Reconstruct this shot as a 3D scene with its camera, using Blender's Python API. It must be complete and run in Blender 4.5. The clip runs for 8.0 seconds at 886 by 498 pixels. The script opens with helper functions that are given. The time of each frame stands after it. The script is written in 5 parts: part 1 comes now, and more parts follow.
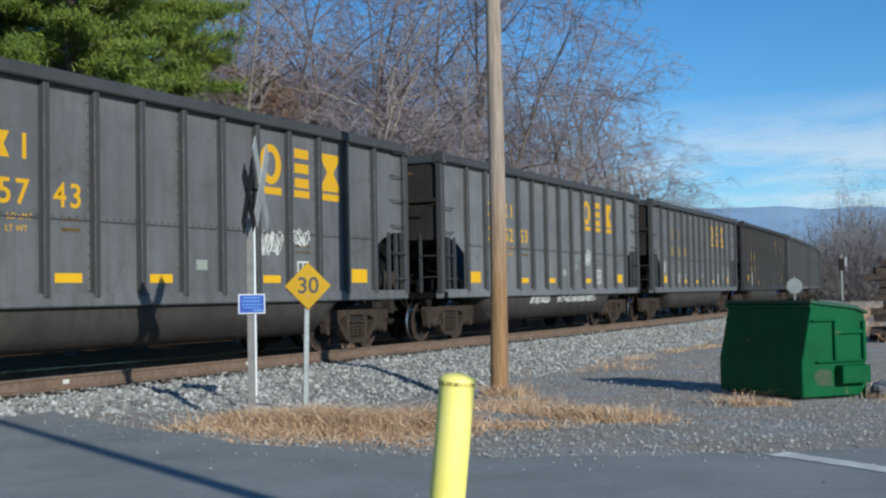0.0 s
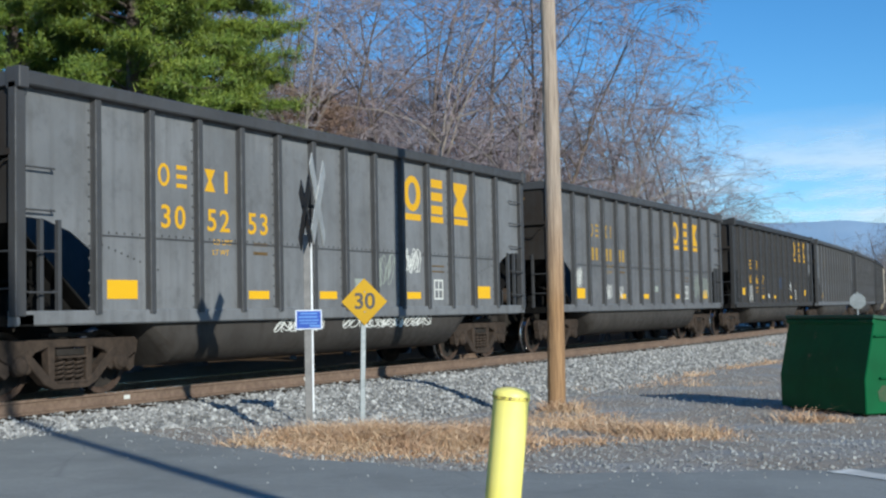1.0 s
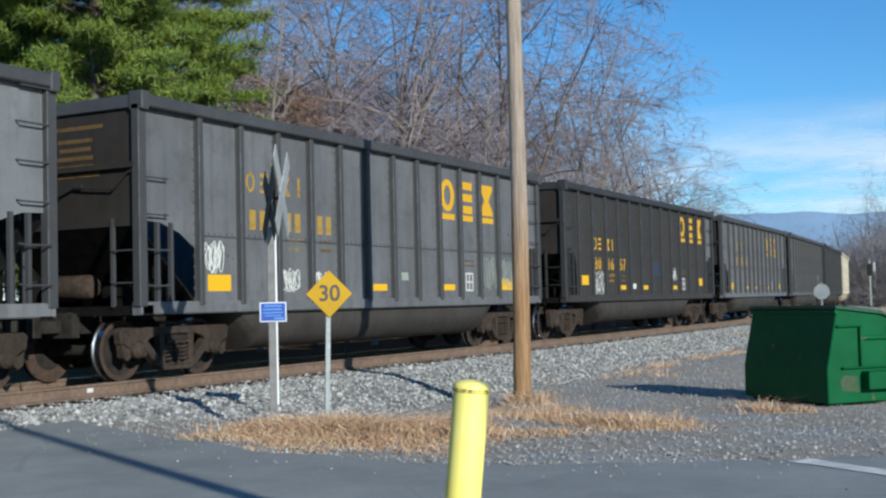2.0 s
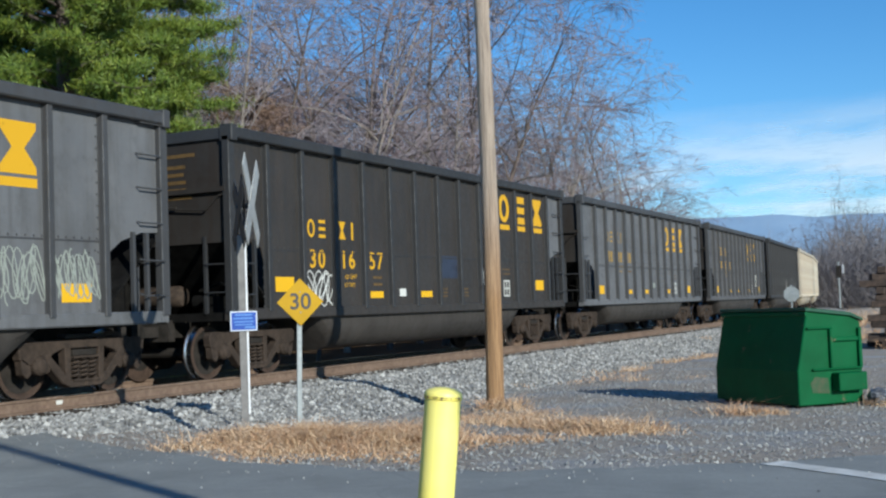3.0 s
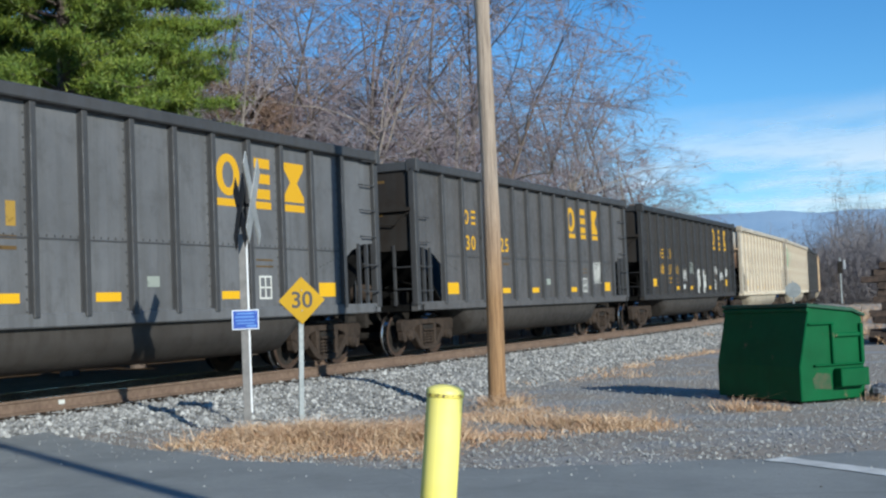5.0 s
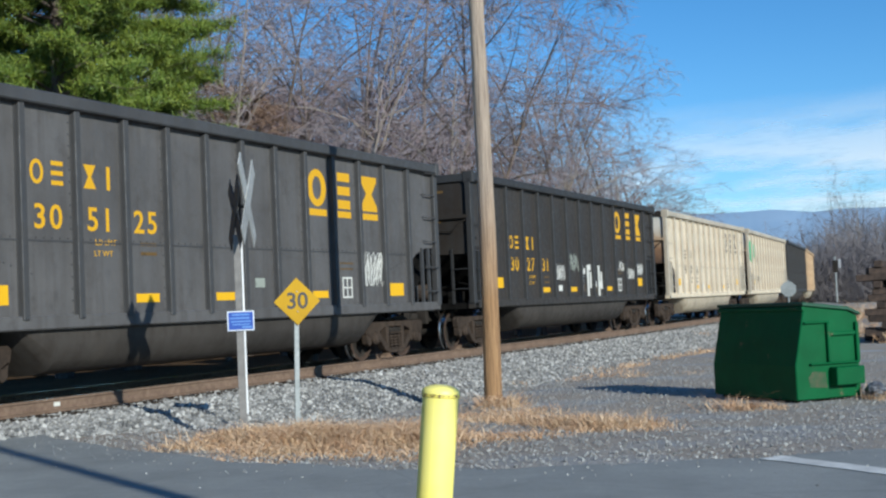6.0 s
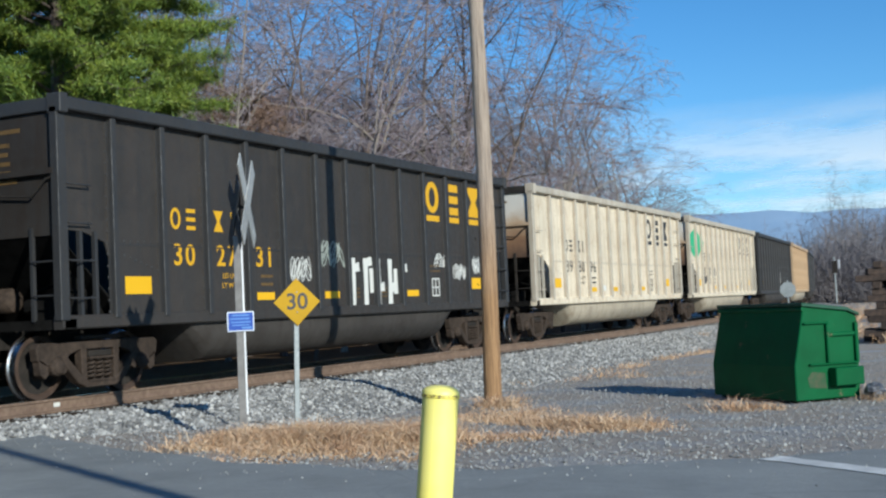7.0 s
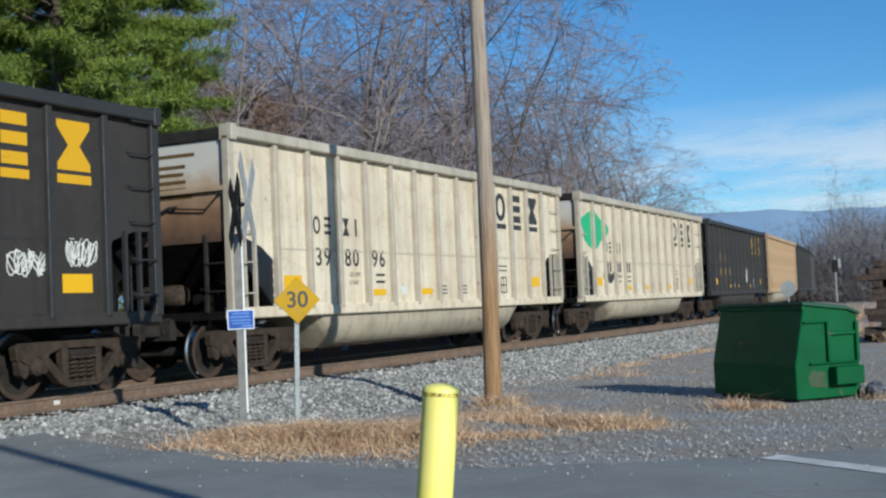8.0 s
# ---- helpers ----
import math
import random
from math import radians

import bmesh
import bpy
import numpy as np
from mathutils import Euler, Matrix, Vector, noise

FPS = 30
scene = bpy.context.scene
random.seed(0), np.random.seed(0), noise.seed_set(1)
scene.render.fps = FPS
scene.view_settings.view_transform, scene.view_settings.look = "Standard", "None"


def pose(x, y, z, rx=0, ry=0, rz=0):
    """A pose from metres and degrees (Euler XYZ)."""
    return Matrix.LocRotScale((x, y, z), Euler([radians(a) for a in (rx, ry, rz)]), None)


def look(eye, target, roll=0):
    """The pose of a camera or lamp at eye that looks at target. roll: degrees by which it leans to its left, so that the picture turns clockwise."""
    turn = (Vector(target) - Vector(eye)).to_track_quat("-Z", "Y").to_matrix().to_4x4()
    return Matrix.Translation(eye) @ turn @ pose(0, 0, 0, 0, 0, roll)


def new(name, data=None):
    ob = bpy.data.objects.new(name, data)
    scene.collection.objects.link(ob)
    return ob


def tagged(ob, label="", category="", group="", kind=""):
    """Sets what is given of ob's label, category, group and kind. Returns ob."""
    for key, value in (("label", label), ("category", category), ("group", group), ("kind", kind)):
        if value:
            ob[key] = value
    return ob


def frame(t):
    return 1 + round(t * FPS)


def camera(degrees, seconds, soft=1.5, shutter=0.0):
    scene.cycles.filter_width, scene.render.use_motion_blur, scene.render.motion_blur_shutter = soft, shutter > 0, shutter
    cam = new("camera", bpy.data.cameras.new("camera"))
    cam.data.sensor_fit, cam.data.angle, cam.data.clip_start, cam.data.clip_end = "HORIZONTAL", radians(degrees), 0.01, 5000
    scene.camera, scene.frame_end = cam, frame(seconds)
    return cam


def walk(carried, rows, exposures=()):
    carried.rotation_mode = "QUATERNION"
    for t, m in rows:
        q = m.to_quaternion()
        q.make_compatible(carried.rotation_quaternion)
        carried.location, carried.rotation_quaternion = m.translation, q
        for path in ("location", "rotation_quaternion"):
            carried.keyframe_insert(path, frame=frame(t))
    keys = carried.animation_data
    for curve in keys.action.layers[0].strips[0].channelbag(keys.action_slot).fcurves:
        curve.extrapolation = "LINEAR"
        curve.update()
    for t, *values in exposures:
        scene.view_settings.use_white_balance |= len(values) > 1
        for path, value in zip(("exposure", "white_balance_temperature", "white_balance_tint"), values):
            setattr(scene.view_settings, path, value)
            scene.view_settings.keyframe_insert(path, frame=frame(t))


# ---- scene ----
import functools

# ---------------------------------------------------------------- camera
cam = camera(40.24, 8.0, soft=2.35)
PATH = [
    (0.0, pose(-0.033, -0.074, 1.357, 92.158, 1.091, 26.386)),
    (0.3, pose(-0.034, -0.056, 1.351, 92.130, 1.150, 26.280)),
    (0.5, pose(-0.036, -0.044, 1.347, 92.146, 1.194, 26.035)),
    (0.7, pose(-0.028, -0.053, 1.347, 92.440, 1.200, 26.920)),
    (0.8, pose(-0.024, -0.058, 1.346, 92.710, 1.200, 27.830)),
    (0.9, pose(-0.020, -0.062, 1.346, 92.920, 1.200, 28.550)),
    (1.0, pose(-0.015, -0.067, 1.346, 92.987, 1.209, 29.115)),
    (1.2, pose(-0.005, -0.054, 1.347, 92.585, 1.150, 29.490)),
    (1.3, pose(0.000, -0.048, 1.348, 92.530, 1.120, 29.440)),
    (1.5, pose(0.011, -0.035, 1.349, 92.548, 1.053, 28.707)),
    (1.7, pose(0.009, -0.030, 1.349, 92.470, 1.150, 28.040)),
    (2.8, pose(0.003, 0.000, 1.351, 92.880, 2.000, 26.740)),
    (3.0, pose(0.001, 0.006, 1.351, 92.824, 2.065, 26.312)),
    (3.5, pose(0.000, 0.000, 1.350, 92.750, 2.100, 26.364)),
    (4.0, pose(0.000, 0.003, 1.345, 92.757, 2.137, 26.448)),
    (4.2, pose(0.000, 0.004, 1.346, 92.730, 2.170, 26.440)),
    (5.3, pose(0.001, 0.007, 1.350, 92.727, 2.430, 26.330)),
    (5.5, pose(0.001, 0.008, 1.350, 92.727, 2.472, 26.256)),
    (6.0, pose(-0.002, 0.017, 1.347, 92.736, 2.597, 26.185)),
    (6.5, pose(0.002, 0.009, 1.350, 92.746, 2.583, 26.256)),
    (7.0, pose(0.002, 0.004, 1.348, 92.761, 2.599, 26.162)),
    (7.5, pose(-0.002, 0.015, 1.348, 92.719, 2.539, 26.177)),
    (8.0, pose(-0.004, 0.013, 1.345, 92.696, 2.523, 26.172)),
]
walk(cam, PATH, exposures=((0.0, -0.03, 6120, 3), (0.5, 0.04, 6120, 3), (1.0, 0.16, 6120, 3), (3.0, 0.17, 6120, 3), (7.5, 0.15, 6120, 3), (8.0, -0.03, 6120, 3)))

# ---------------------------------------------------------------- sky and sun
SUN_WAY = Vector((0.84, -0.54, 0.365)).normalized()      # towards the sun
world = bpy.data.worlds.new("world")
scene.world = world
world.use_nodes = True
wn = world.node_tree
sky = wn.nodes.new("ShaderNodeTexSky")
sky.sky_type, sky.sun_disc = "NISHITA", False
sky.sun_elevation = math.asin(SUN_WAY.z)
sky.sun_rotation = math.atan2(SUN_WAY.x, SUN_WAY.y)
sky.altitude, sky.air_density, sky.dust_density, sky.ozone_density = 900, 1.0, 0.0, 5.0
background = wn.nodes["Background"]
clear = wn.nodes.new("ShaderNodeHueSaturation")           # a crisp, deep blue winter sky
clear.inputs["Saturation"].default_value = 1.14
wn.links.new(sky.outputs[0], clear.inputs["Color"])
wn.links.new(clear.outputs[0], background.inputs[0])
background.inputs[1].default_value = 0.125
sun = new("sun", bpy.data.lights.new("sun", "SUN"))
sun.data.energy, sun.data.angle, sun.data.color = 4.8, radians(0.53), (1.0, 0.95, 0.87)
sun.matrix_world = look(SUN_WAY * 200, (0, 0, 0))

# ---------------------------------------------------------------- shaping helpers
TRACK_X, TRACK_BEND, TRACK_R, RAIL_TOP = -13.45, 30.0, 560.0, 0.30


class Shape:
    """Gathers vertices and faces for one mesh."""

    def __init__(self):
        self.v, self.f = [], []

    def add(self, verts, faces):
        n = len(self.v)
        self.v += [tuple(p) for p in verts]
        self.f += [tuple(i + n for i in q) for q in faces]
        return self

    def box(self, x0, x1, y0, y1, z0, z1, m=None):
        vs = [Vector((x, y, z)) for x in (x0, x1) for y in (y0, y1) for z in (z0, z1)]
        if m is not None:
            vs = [m @ p for p in vs]
        return self.add(vs, [(0, 1, 3, 2), (4, 6, 7, 5), (0, 4, 5, 1), (2, 3, 7, 6), (0, 2, 6, 4), (1, 5, 7, 3)])

    def tube(self, points, radii, n=6, caps=True):
        pts = [Vector(p) for p in points]
        if not hasattr(radii, "__len__"):
            radii = [radii] * len(pts)
        rings = []
        for i, p in enumerate(pts):
            d = (pts[min(i + 1, len(pts) - 1)] - pts[max(i - 1, 0)]).normalized()
            a = d.cross(Vector((0, 0, 1)) if abs(d.z) < 0.9 else Vector((1, 0, 0))).normalized()
            b = d.cross(a)
            rings += [p + radii[i] * (math.cos(t) * a + math.sin(t) * b) for t in (2 * math.pi * k / n for k in range(n))]
        fs = [(i * n + k, i * n + (k + 1) % n, (i + 1) * n + (k + 1) % n, (i + 1) * n + k) for i in range(len(pts) - 1) for k in range(n)]
        if caps:
            fs += [tuple(reversed(range(n))), tuple((len(pts) - 1) * n + k for k in range(n))]
        return self.add(rings, fs)

    def prism(self, outline, axis, a, b):
        """outline: 2D points, extruded along an axis from a to b; the other two axes in order x, y, z."""
        def at(u, v, w):
            return {"x": (w, u, v), "y": (u, w, v), "z": (u, v, w)}[axis]
        n = len(outline)
        vs = [at(u, v, a) for u, v in outline] + [at(u, v, b) for u, v in outline]
        fs = [tuple(range(n)), tuple(reversed(range(n, 2 * n)))]
        fs += [(i, i + n, (i + 1) % n + n, (i + 1) % n) for i in range(n)]
        return self.add(vs, fs)

    def disc_stack(self, axis_point, radii_at, n=24, axis="x"):
        """A lathe round an axis: (place along it, radius) pairs."""
        c = Vector(axis_point)
        vs, fs = [], []
        for w, r in radii_at:
            for k in range(n):
                t = 2 * math.pi * k / n
                u, v = r * math.cos(t), r * math.sin(t)
                vs.append(c + Vector({"x": (w, u, v), "y": (u, w, v), "z": (u, v, w)}[axis]))
        m = len(radii_at)
        for i in range(m - 1):
            fs += [(i * n + k, i * n + (k + 1) % n, (i + 1) * n + (k + 1) % n, (i + 1) * n + k) for k in range(n)]
        fs += [tuple(reversed(range(n))), tuple((m - 1) * n + k for k in range(n))]
        return self.add(vs, fs)

    def mesh(self, name, bevel=0.0, smooth=False, uv=None):
        me = bpy.data.meshes.new(name)
        me.from_pydata(self.v, [], self.f)
        bm = bmesh.new()
        bm.from_mesh(me)
        if len(bm.faces) < 20000:
            bmesh.ops.recalc_face_normals(bm, faces=bm.faces)
        if bevel:
            bmesh.ops.bevel(bm, geom=[e for e in bm.edges if e.is_manifold and e.calc_face_angle(0) > 0.5], offset=bevel, segments=1, affect="EDGES", clamp_overlap=True)
        bm.to_mesh(me)
        bm.free()
        if smooth:
            me.polygons.foreach_set("use_smooth", [True] * len(me.polygons))
            me.set_sharp_from_angle(angle=radians(35))
        return me


def part(name, me, material, parent=None, label="", at=None):
    """One mesh object; the material sits on the object, so that alike pieces share a mesh."""
    ob = new(name, me)
    if not me.materials:
        me.materials.append(None)
    ob.material_slots[0].link = "OBJECT"
    ob.material_slots[0].material = material
    ob.parent = parent
    if at is not None:
        ob.matrix_basis = at
    if label:
        tagged(ob, label)
    return ob


def thing(name, label, category, at=None, group="", kind=""):
    ob = new(name)
    ob.empty_display_size = 0.2
    if at is not None:
        ob.matrix_basis = at
    return tagged(ob, label, category, group, kind)


# ---------------------------------------------------------------- materials
class Nodes:
    def __init__(self, name):
        self.mat = bpy.data.materials.new(name)
        self.mat.use_nodes = True
        self.t = self.mat.node_tree
        self.bsdf = self.t.nodes["Principled BSDF"]
        self.coord = self.t.nodes.new("ShaderNodeTexCoord")

    def node(self, kind, **inputs):
        n = self.t.nodes.new(kind)
        for k, v in inputs.items():
            s = n.inputs[k.replace("_", " ")]
            if hasattr(v, "is_output"):
                self.t.links.new(v, s)
            else:
                s.default_value = v
        return n

    def stretch(self, sx, sy, sz, source="Object"):
        n = self.node("ShaderNodeMapping")
        n.inputs["Scale"].default_value = (sx, sy, sz)
        self.t.links.new(self.coord.outputs[source], n.inputs["Vector"])
        return n.outputs[0]

    def noise(self, scale, detail=5, rough=0.6, vector=None):
        n = self.node("ShaderNodeTexNoise", Scale=scale, Detail=detail, Roughness=rough)
        self.t.links.new(vector or self.coord.outputs["Object"], n.inputs["Vector"])
        return n.outputs["Fac"]

    def ramp(self, fac, stops):
        n = self.node("ShaderNodeValToRGB", Fac=fac)
        e = n.color_ramp.elements
        while len(e) < len(stops):
            e.new(0.5)
        for el, (p, c) in zip(e, stops):
            el.position = p
            el.color = (*c, 1) if hasattr(c, "__len__") else (c, c, c, 1)
        return n.outputs[0]

    def mix(self, fac, a, b, how="MIX"):
        n = self.t.nodes.new("ShaderNodeMix")
        n.data_type, n.blend_type = "RGBA", how
        for i, v in ((0, fac), (6, a), (7, b)):
            if hasattr(v, "is_output"):
                self.t.links.new(v, n.inputs[i])
            elif i == 0:
                n.inputs[0].default_value = v
            else:
                n.inputs[i].default_value = (*v, 1)
        return n.outputs[2]

    def random_tone(self, colour, amount):
        info = self.t.nodes.new("ShaderNodeObjectInfo")
        f = self.ramp(info.outputs["Random"], [(0, 1 - amount), (1, 1 + amount)])
        return self.mix(1.0, colour, f, "MULTIPLY")

    def island_tone(self, low, high, colour):
        geo = self.t.nodes.new("ShaderNodeNewGeometry")
        f = self.ramp(geo.outputs["Random Per Island"], [(0, low), (1, high)])
        return self.mix(1.0, colour, f, "MULTIPLY")

    def done(self, colour, rough=0.7, metal=0.0, bump=None, depth=0.01, strength=0.5):
        b = self.bsdf
        for socket, v in ((b.inputs["Base Color"], colour), (b.inputs["Roughness"], rough), (b.inputs["Metallic"], metal)):
            if hasattr(v, "is_output"):
                self.t.links.new(v, socket)
            else:
                socket.default_value = (*v, 1) if hasattr(v, "__len__") else v
        if bump is not None:
            n = self.node("ShaderNodeBump", Strength=strength, Distance=depth, Height=bump)
            self.t.links.new(n.outputs[0], b.inputs["Normal"])
        return self.mat


def car_paint(name, base, dirt, rust_at, worn, gloss=0.5):
    """Weathered car paint: large fading patches, rain streaks, brown dirt and rust spots."""
    n = Nodes(name)
    n.bsdf.inputs["Specular IOR Level"].default_value = gloss
    fade = n.ramp(n.noise(0.55, 5, 0.6), [(0.3, tuple(c * 0.80 for c in base)), (0.7, tuple(min(1, c * worn * 1.04) for c in base))])
    streak = n.ramp(n.noise(1.0, 4, 0.65, n.stretch(5.5, 5.5, 0.35)), [(0.45, 0.0), (0.75, 0.75)])
    c = n.mix(streak, fade, dirt)
    dust = n.ramp(n.noise(1.0, 5, 0.7, n.stretch(1.6, 1.6, 0.8)), [(0.56, 0.0), (0.74, 0.4)])
    c = n.mix(dust, c, tuple(min(1, x * 1.25 + 0.012 * k) for x, k in zip(base, (1.2, 0.9, 0.6))))
    grime = n.ramp(n.noise(2.6, 6, 0.7), [(0.52, 0.0), (0.72, 0.6)])
    c = n.mix(grime, c, tuple(d * 0.8 for d in dirt))
    spots = n.ramp(n.noise(9.0, 6, 0.75), [(rust_at, 0.0), (rust_at + 0.06, 0.9)])
    c = n.mix(spots, c, (0.13, 0.055, 0.025))
    return n.done(c, n.ramp(n.noise(6), [(0.3, 0.5), (0.7, 0.8)]), 0.0, n.noise(1.3, 3), 0.02, 0.25)


def speckled(name, a, b, scale, rough=0.8, metal=0.0, depth=0.004, spread=(0.35, 0.68), tone=0.0, gloss=0.5):
    n = Nodes(name)
    n.bsdf.inputs["Specular IOR Level"].default_value = gloss
    c = n.ramp(n.noise(scale, 6, 0.65), [(spread[0], a), (spread[1], b)])
    c = n.mix(n.ramp(n.noise(scale * 0.13, 4), [(0.4, 0.0), (0.7, 0.45)]), c, tuple(x * 0.6 for x in a))
    if tone:
        c = n.random_tone(c, tone)
    return n.done(c, rough, metal, n.noise(scale * 2.5, 4), depth, 0.5)


def stencil(name, colour, gone=0.64):
    """Stencilled paint, rubbed thin in spots."""
    n = Nodes(name)
    c = n.mix(n.ramp(n.noise(7, 5, 0.7), [(gone, 0.0), (gone + 0.12, 0.7)]), colour, tuple(x * 0.35 for x in colour))
    return n.done(c, 0.6)


GREY = car_paint("grey_car_paint", (0.112, 0.112, 0.115), (0.072, 0.069, 0.066), 0.72, 1.18)
PALE_GREY = car_paint("pale_grey_car_paint", (0.143, 0.145, 0.148), (0.093, 0.090, 0.087), 0.72, 1.18)
DARK_GREY = car_paint("dark_grey_car_paint", (0.082, 0.078, 0.077), (0.055, 0.048, 0.043), 0.71, 1.18)
BLACK = car_paint("black_car_paint", (0.026, 0.0222, 0.0192), (0.040, 0.030, 0.023), 0.72, 1.25)
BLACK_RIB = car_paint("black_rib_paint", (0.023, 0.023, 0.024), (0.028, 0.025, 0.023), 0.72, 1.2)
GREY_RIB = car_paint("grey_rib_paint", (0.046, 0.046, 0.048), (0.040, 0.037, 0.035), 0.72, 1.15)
WHITE = car_paint("cream_car_paint", (0.64, 0.555, 0.42), (0.44, 0.31, 0.18), 0.63, 1.06)
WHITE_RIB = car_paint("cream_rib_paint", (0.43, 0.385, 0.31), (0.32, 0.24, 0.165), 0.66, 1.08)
TUB_PALE = car_paint("cream_tub_paint", (0.42, 0.36, 0.27), (0.25, 0.19, 0.13), 0.66, 1.08)
TAN = car_paint("tan_car_paint", (0.42, 0.29, 0.17), (0.28, 0.18, 0.1), 0.68, 1.15)
def rusty_end():
    """Cream paint with a broad rust stain spreading from the brake gear."""
    n = Nodes("rust_stained_cream_end")
    sep = n.node("ShaderNodeSeparateXYZ")
    n.t.links.new(n.coord.outputs["Object"], sep.inputs[0])
    add = n.node("ShaderNodeMath")
    add.operation = "MULTIPLY_ADD"
    n.t.links.new(n.noise(1.6, 5, 0.65), add.inputs[0])
    add.inputs[1].default_value = 0.9
    n.t.links.new(sep.outputs["Z"], add.inputs[2])
    fac = n.node("ShaderNodeMapRange", Value=add.outputs[0], From_Min=2.75, From_Max=4.85).outputs[0]
    c = n.ramp(fac, [(0.0, (0.07, 0.04, 0.025)), (0.22, (0.20, 0.11, 0.06)), (0.45, (0.36, 0.26, 0.17)), (0.62, (0.52, 0.48, 0.42)), (0.86, (0.5, 0.48, 0.43)), (0.93, (0.08, 0.08, 0.085))])
    return n.done(c, 0.7, 0, n.noise(1.5), 0.02, 0.3)


RUSTY_END = rusty_end()
SOOT = speckled("sooty_steel", (0.018, 0.016, 0.014), (0.042, 0.035, 0.030), 5, 0.85, gloss=0.15)
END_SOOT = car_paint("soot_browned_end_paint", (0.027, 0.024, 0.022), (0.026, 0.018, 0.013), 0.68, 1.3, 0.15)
# brown grime, darkened further for the weak light on the curved-under tub
TUB_GRIME_SHADE = car_paint("grimy_tub_paint", (0.052, 0.046, 0.041), (0.036, 0.029, 0.024), 0.7, 1.2, 0.2)
# near-black colour that stands for deep shade in recesses and under the train
SHADE_BLACK = speckled("black_coal_dust", (0.006, 0.0057, 0.0054), (0.015, 0.014, 0.013), 4, 0.95, gloss=0.05)
TRUCK_RUST = speckled("dusty_brown_cast_steel", (0.032, 0.024, 0.019), (0.074, 0.053, 0.040), 7, 0.85, 0.0, 0.006, gloss=0.15)
WHEEL_RUST = speckled("rusty_wheel_steel", (0.045, 0.03, 0.023), (0.092, 0.06, 0.044), 9, 0.75, gloss=0.2)
TREAD = speckled("polished_tread_steel", (0.45, 0.45, 0.45), (0.62, 0.62, 0.62), 20, 0.25, 1.0)
RAIL_RUST = speckled("rail_rust", (0.13, 0.082, 0.056), (0.22, 0.15, 0.105), 12, 0.8)
RAIL_HEAD = speckled("rail_head_steel", (0.45, 0.42, 0.39), (0.6, 0.58, 0.56), 10, 0.22, 1.0, 0.0005)
YELLOW = stencil("yellow_stencil_paint", (0.60, 0.32, 0.005))
FADED_MARK = stencil("faded_ochre_stencil", (0.115, 0.066, 0.018), 0.5)
FADED_YELLOW = stencil("faded_yellow_stencil", (0.34, 0.205, 0.035), 0.52)
BLACK_MARK = stencil("black_stencil_paint", (0.03, 0.03, 0.03))
REFLECT = stencil("yellow_reflector_film", (0.70, 0.385, 0.003), 0.72)
WHITE_MARK = stencil("white_spray_paint", (0.6, 0.59, 0.54), 0.62)
PALE_SPRAY = stencil("faded_spray_paint", (0.27, 0.29, 0.25), 0.58)
BLUE_PATCH = stencil("faded_blue_patch", (0.026, 0.034, 0.058), 0.5)
GREEN_MARK = stencil("green_spray_paint", (0.03, 0.36, 0.16), 0.7)
GALVANISED = speckled("galvanised_steel", (0.22, 0.24, 0.24), (0.34, 0.36, 0.36), 14, 0.55, 0.2, 0.001)

# ---------------------------------------------------------------- the track
def track(s):
    """Place and heading on the track's centre line, s metres along: straight, then bending away."""
    if s <= TRACK_BEND:
        return Vector((TRACK_X, s, RAIL_TOP)), 0.0
    a = (s - TRACK_BEND) / TRACK_R
    return Vector((TRACK_X - TRACK_R * (1 - math.cos(a)), TRACK_BEND + TRACK_R * math.sin(a), RAIL_TOP)), a


def along_track(outline, s0, s1, step, closed=True):
    """Sweeps a cross-section (offset towards the road, height from the rail top) along the track."""
    sh, n = Shape(), len(outline)
    count = int((s1 - s0) / step) + 1
    for i in range(count):
        p, a = track(s0 + i * step)
        side = Vector((math.cos(a), math.sin(a), 0))
        sh.v += [tuple(p + side * u + Vector((0, 0, w))) for u, w in outline]
    for i in range(count - 1):
        for k in range(n if closed else n - 1):
            sh.f.append((i * n + k, i * n + (k + 1) % n, (i + 1) * n + (k + 1) % n, (i + 1) * n + k))
    return sh


# ---------------------------------------------------------------- the train
TOP, SILL = 4.19, 1.10
AXLE_AT, WHEEL_R = 0.89, 0.457
# body half length, rib places, first emblem rib (from the far end), heights of the two rows of marks, of the emblem and of its bar, panel of the placard
def even_ribs(first, panel):
    return [first + panel * k for k in range(13)]


BUILDS = dict(
    grey=(7.32, [-5.95, -4.91, -3.88, -2.88, -1.92, -0.95, 0.03, 1.01, 1.98, 2.95, 3.93, 4.91, 5.98], 5, 3.11, 2.49, 3.37, 2.91, 6),
    black=(7.71, even_ribs(-6.61, 1.098), 4, 2.615, 2.035, 3.50, 3.03, 4),
    white=(7.70, even_ribs(-6.33, 1.058), 4, 2.65, 2.04, 3.45, 2.97, 4))


def measures(build):
    """Sets the sizes that the mesh functions below work with."""
    global HALF, RIBS, EMBLEM_RIB, MARK_Z, EMBLEM_Z, PLACARD_AT, TRUCK_AT
    HALF, RIBS, EMBLEM_RIB, *rest = BUILDS[build]
    MARK_Z, EMBLEM_Z, PLACARD_AT = rest[:2], rest[2:4], rest[4]
    TRUCK_AT = HALF - (1.32 if HALF < 7.5 else 1.22)


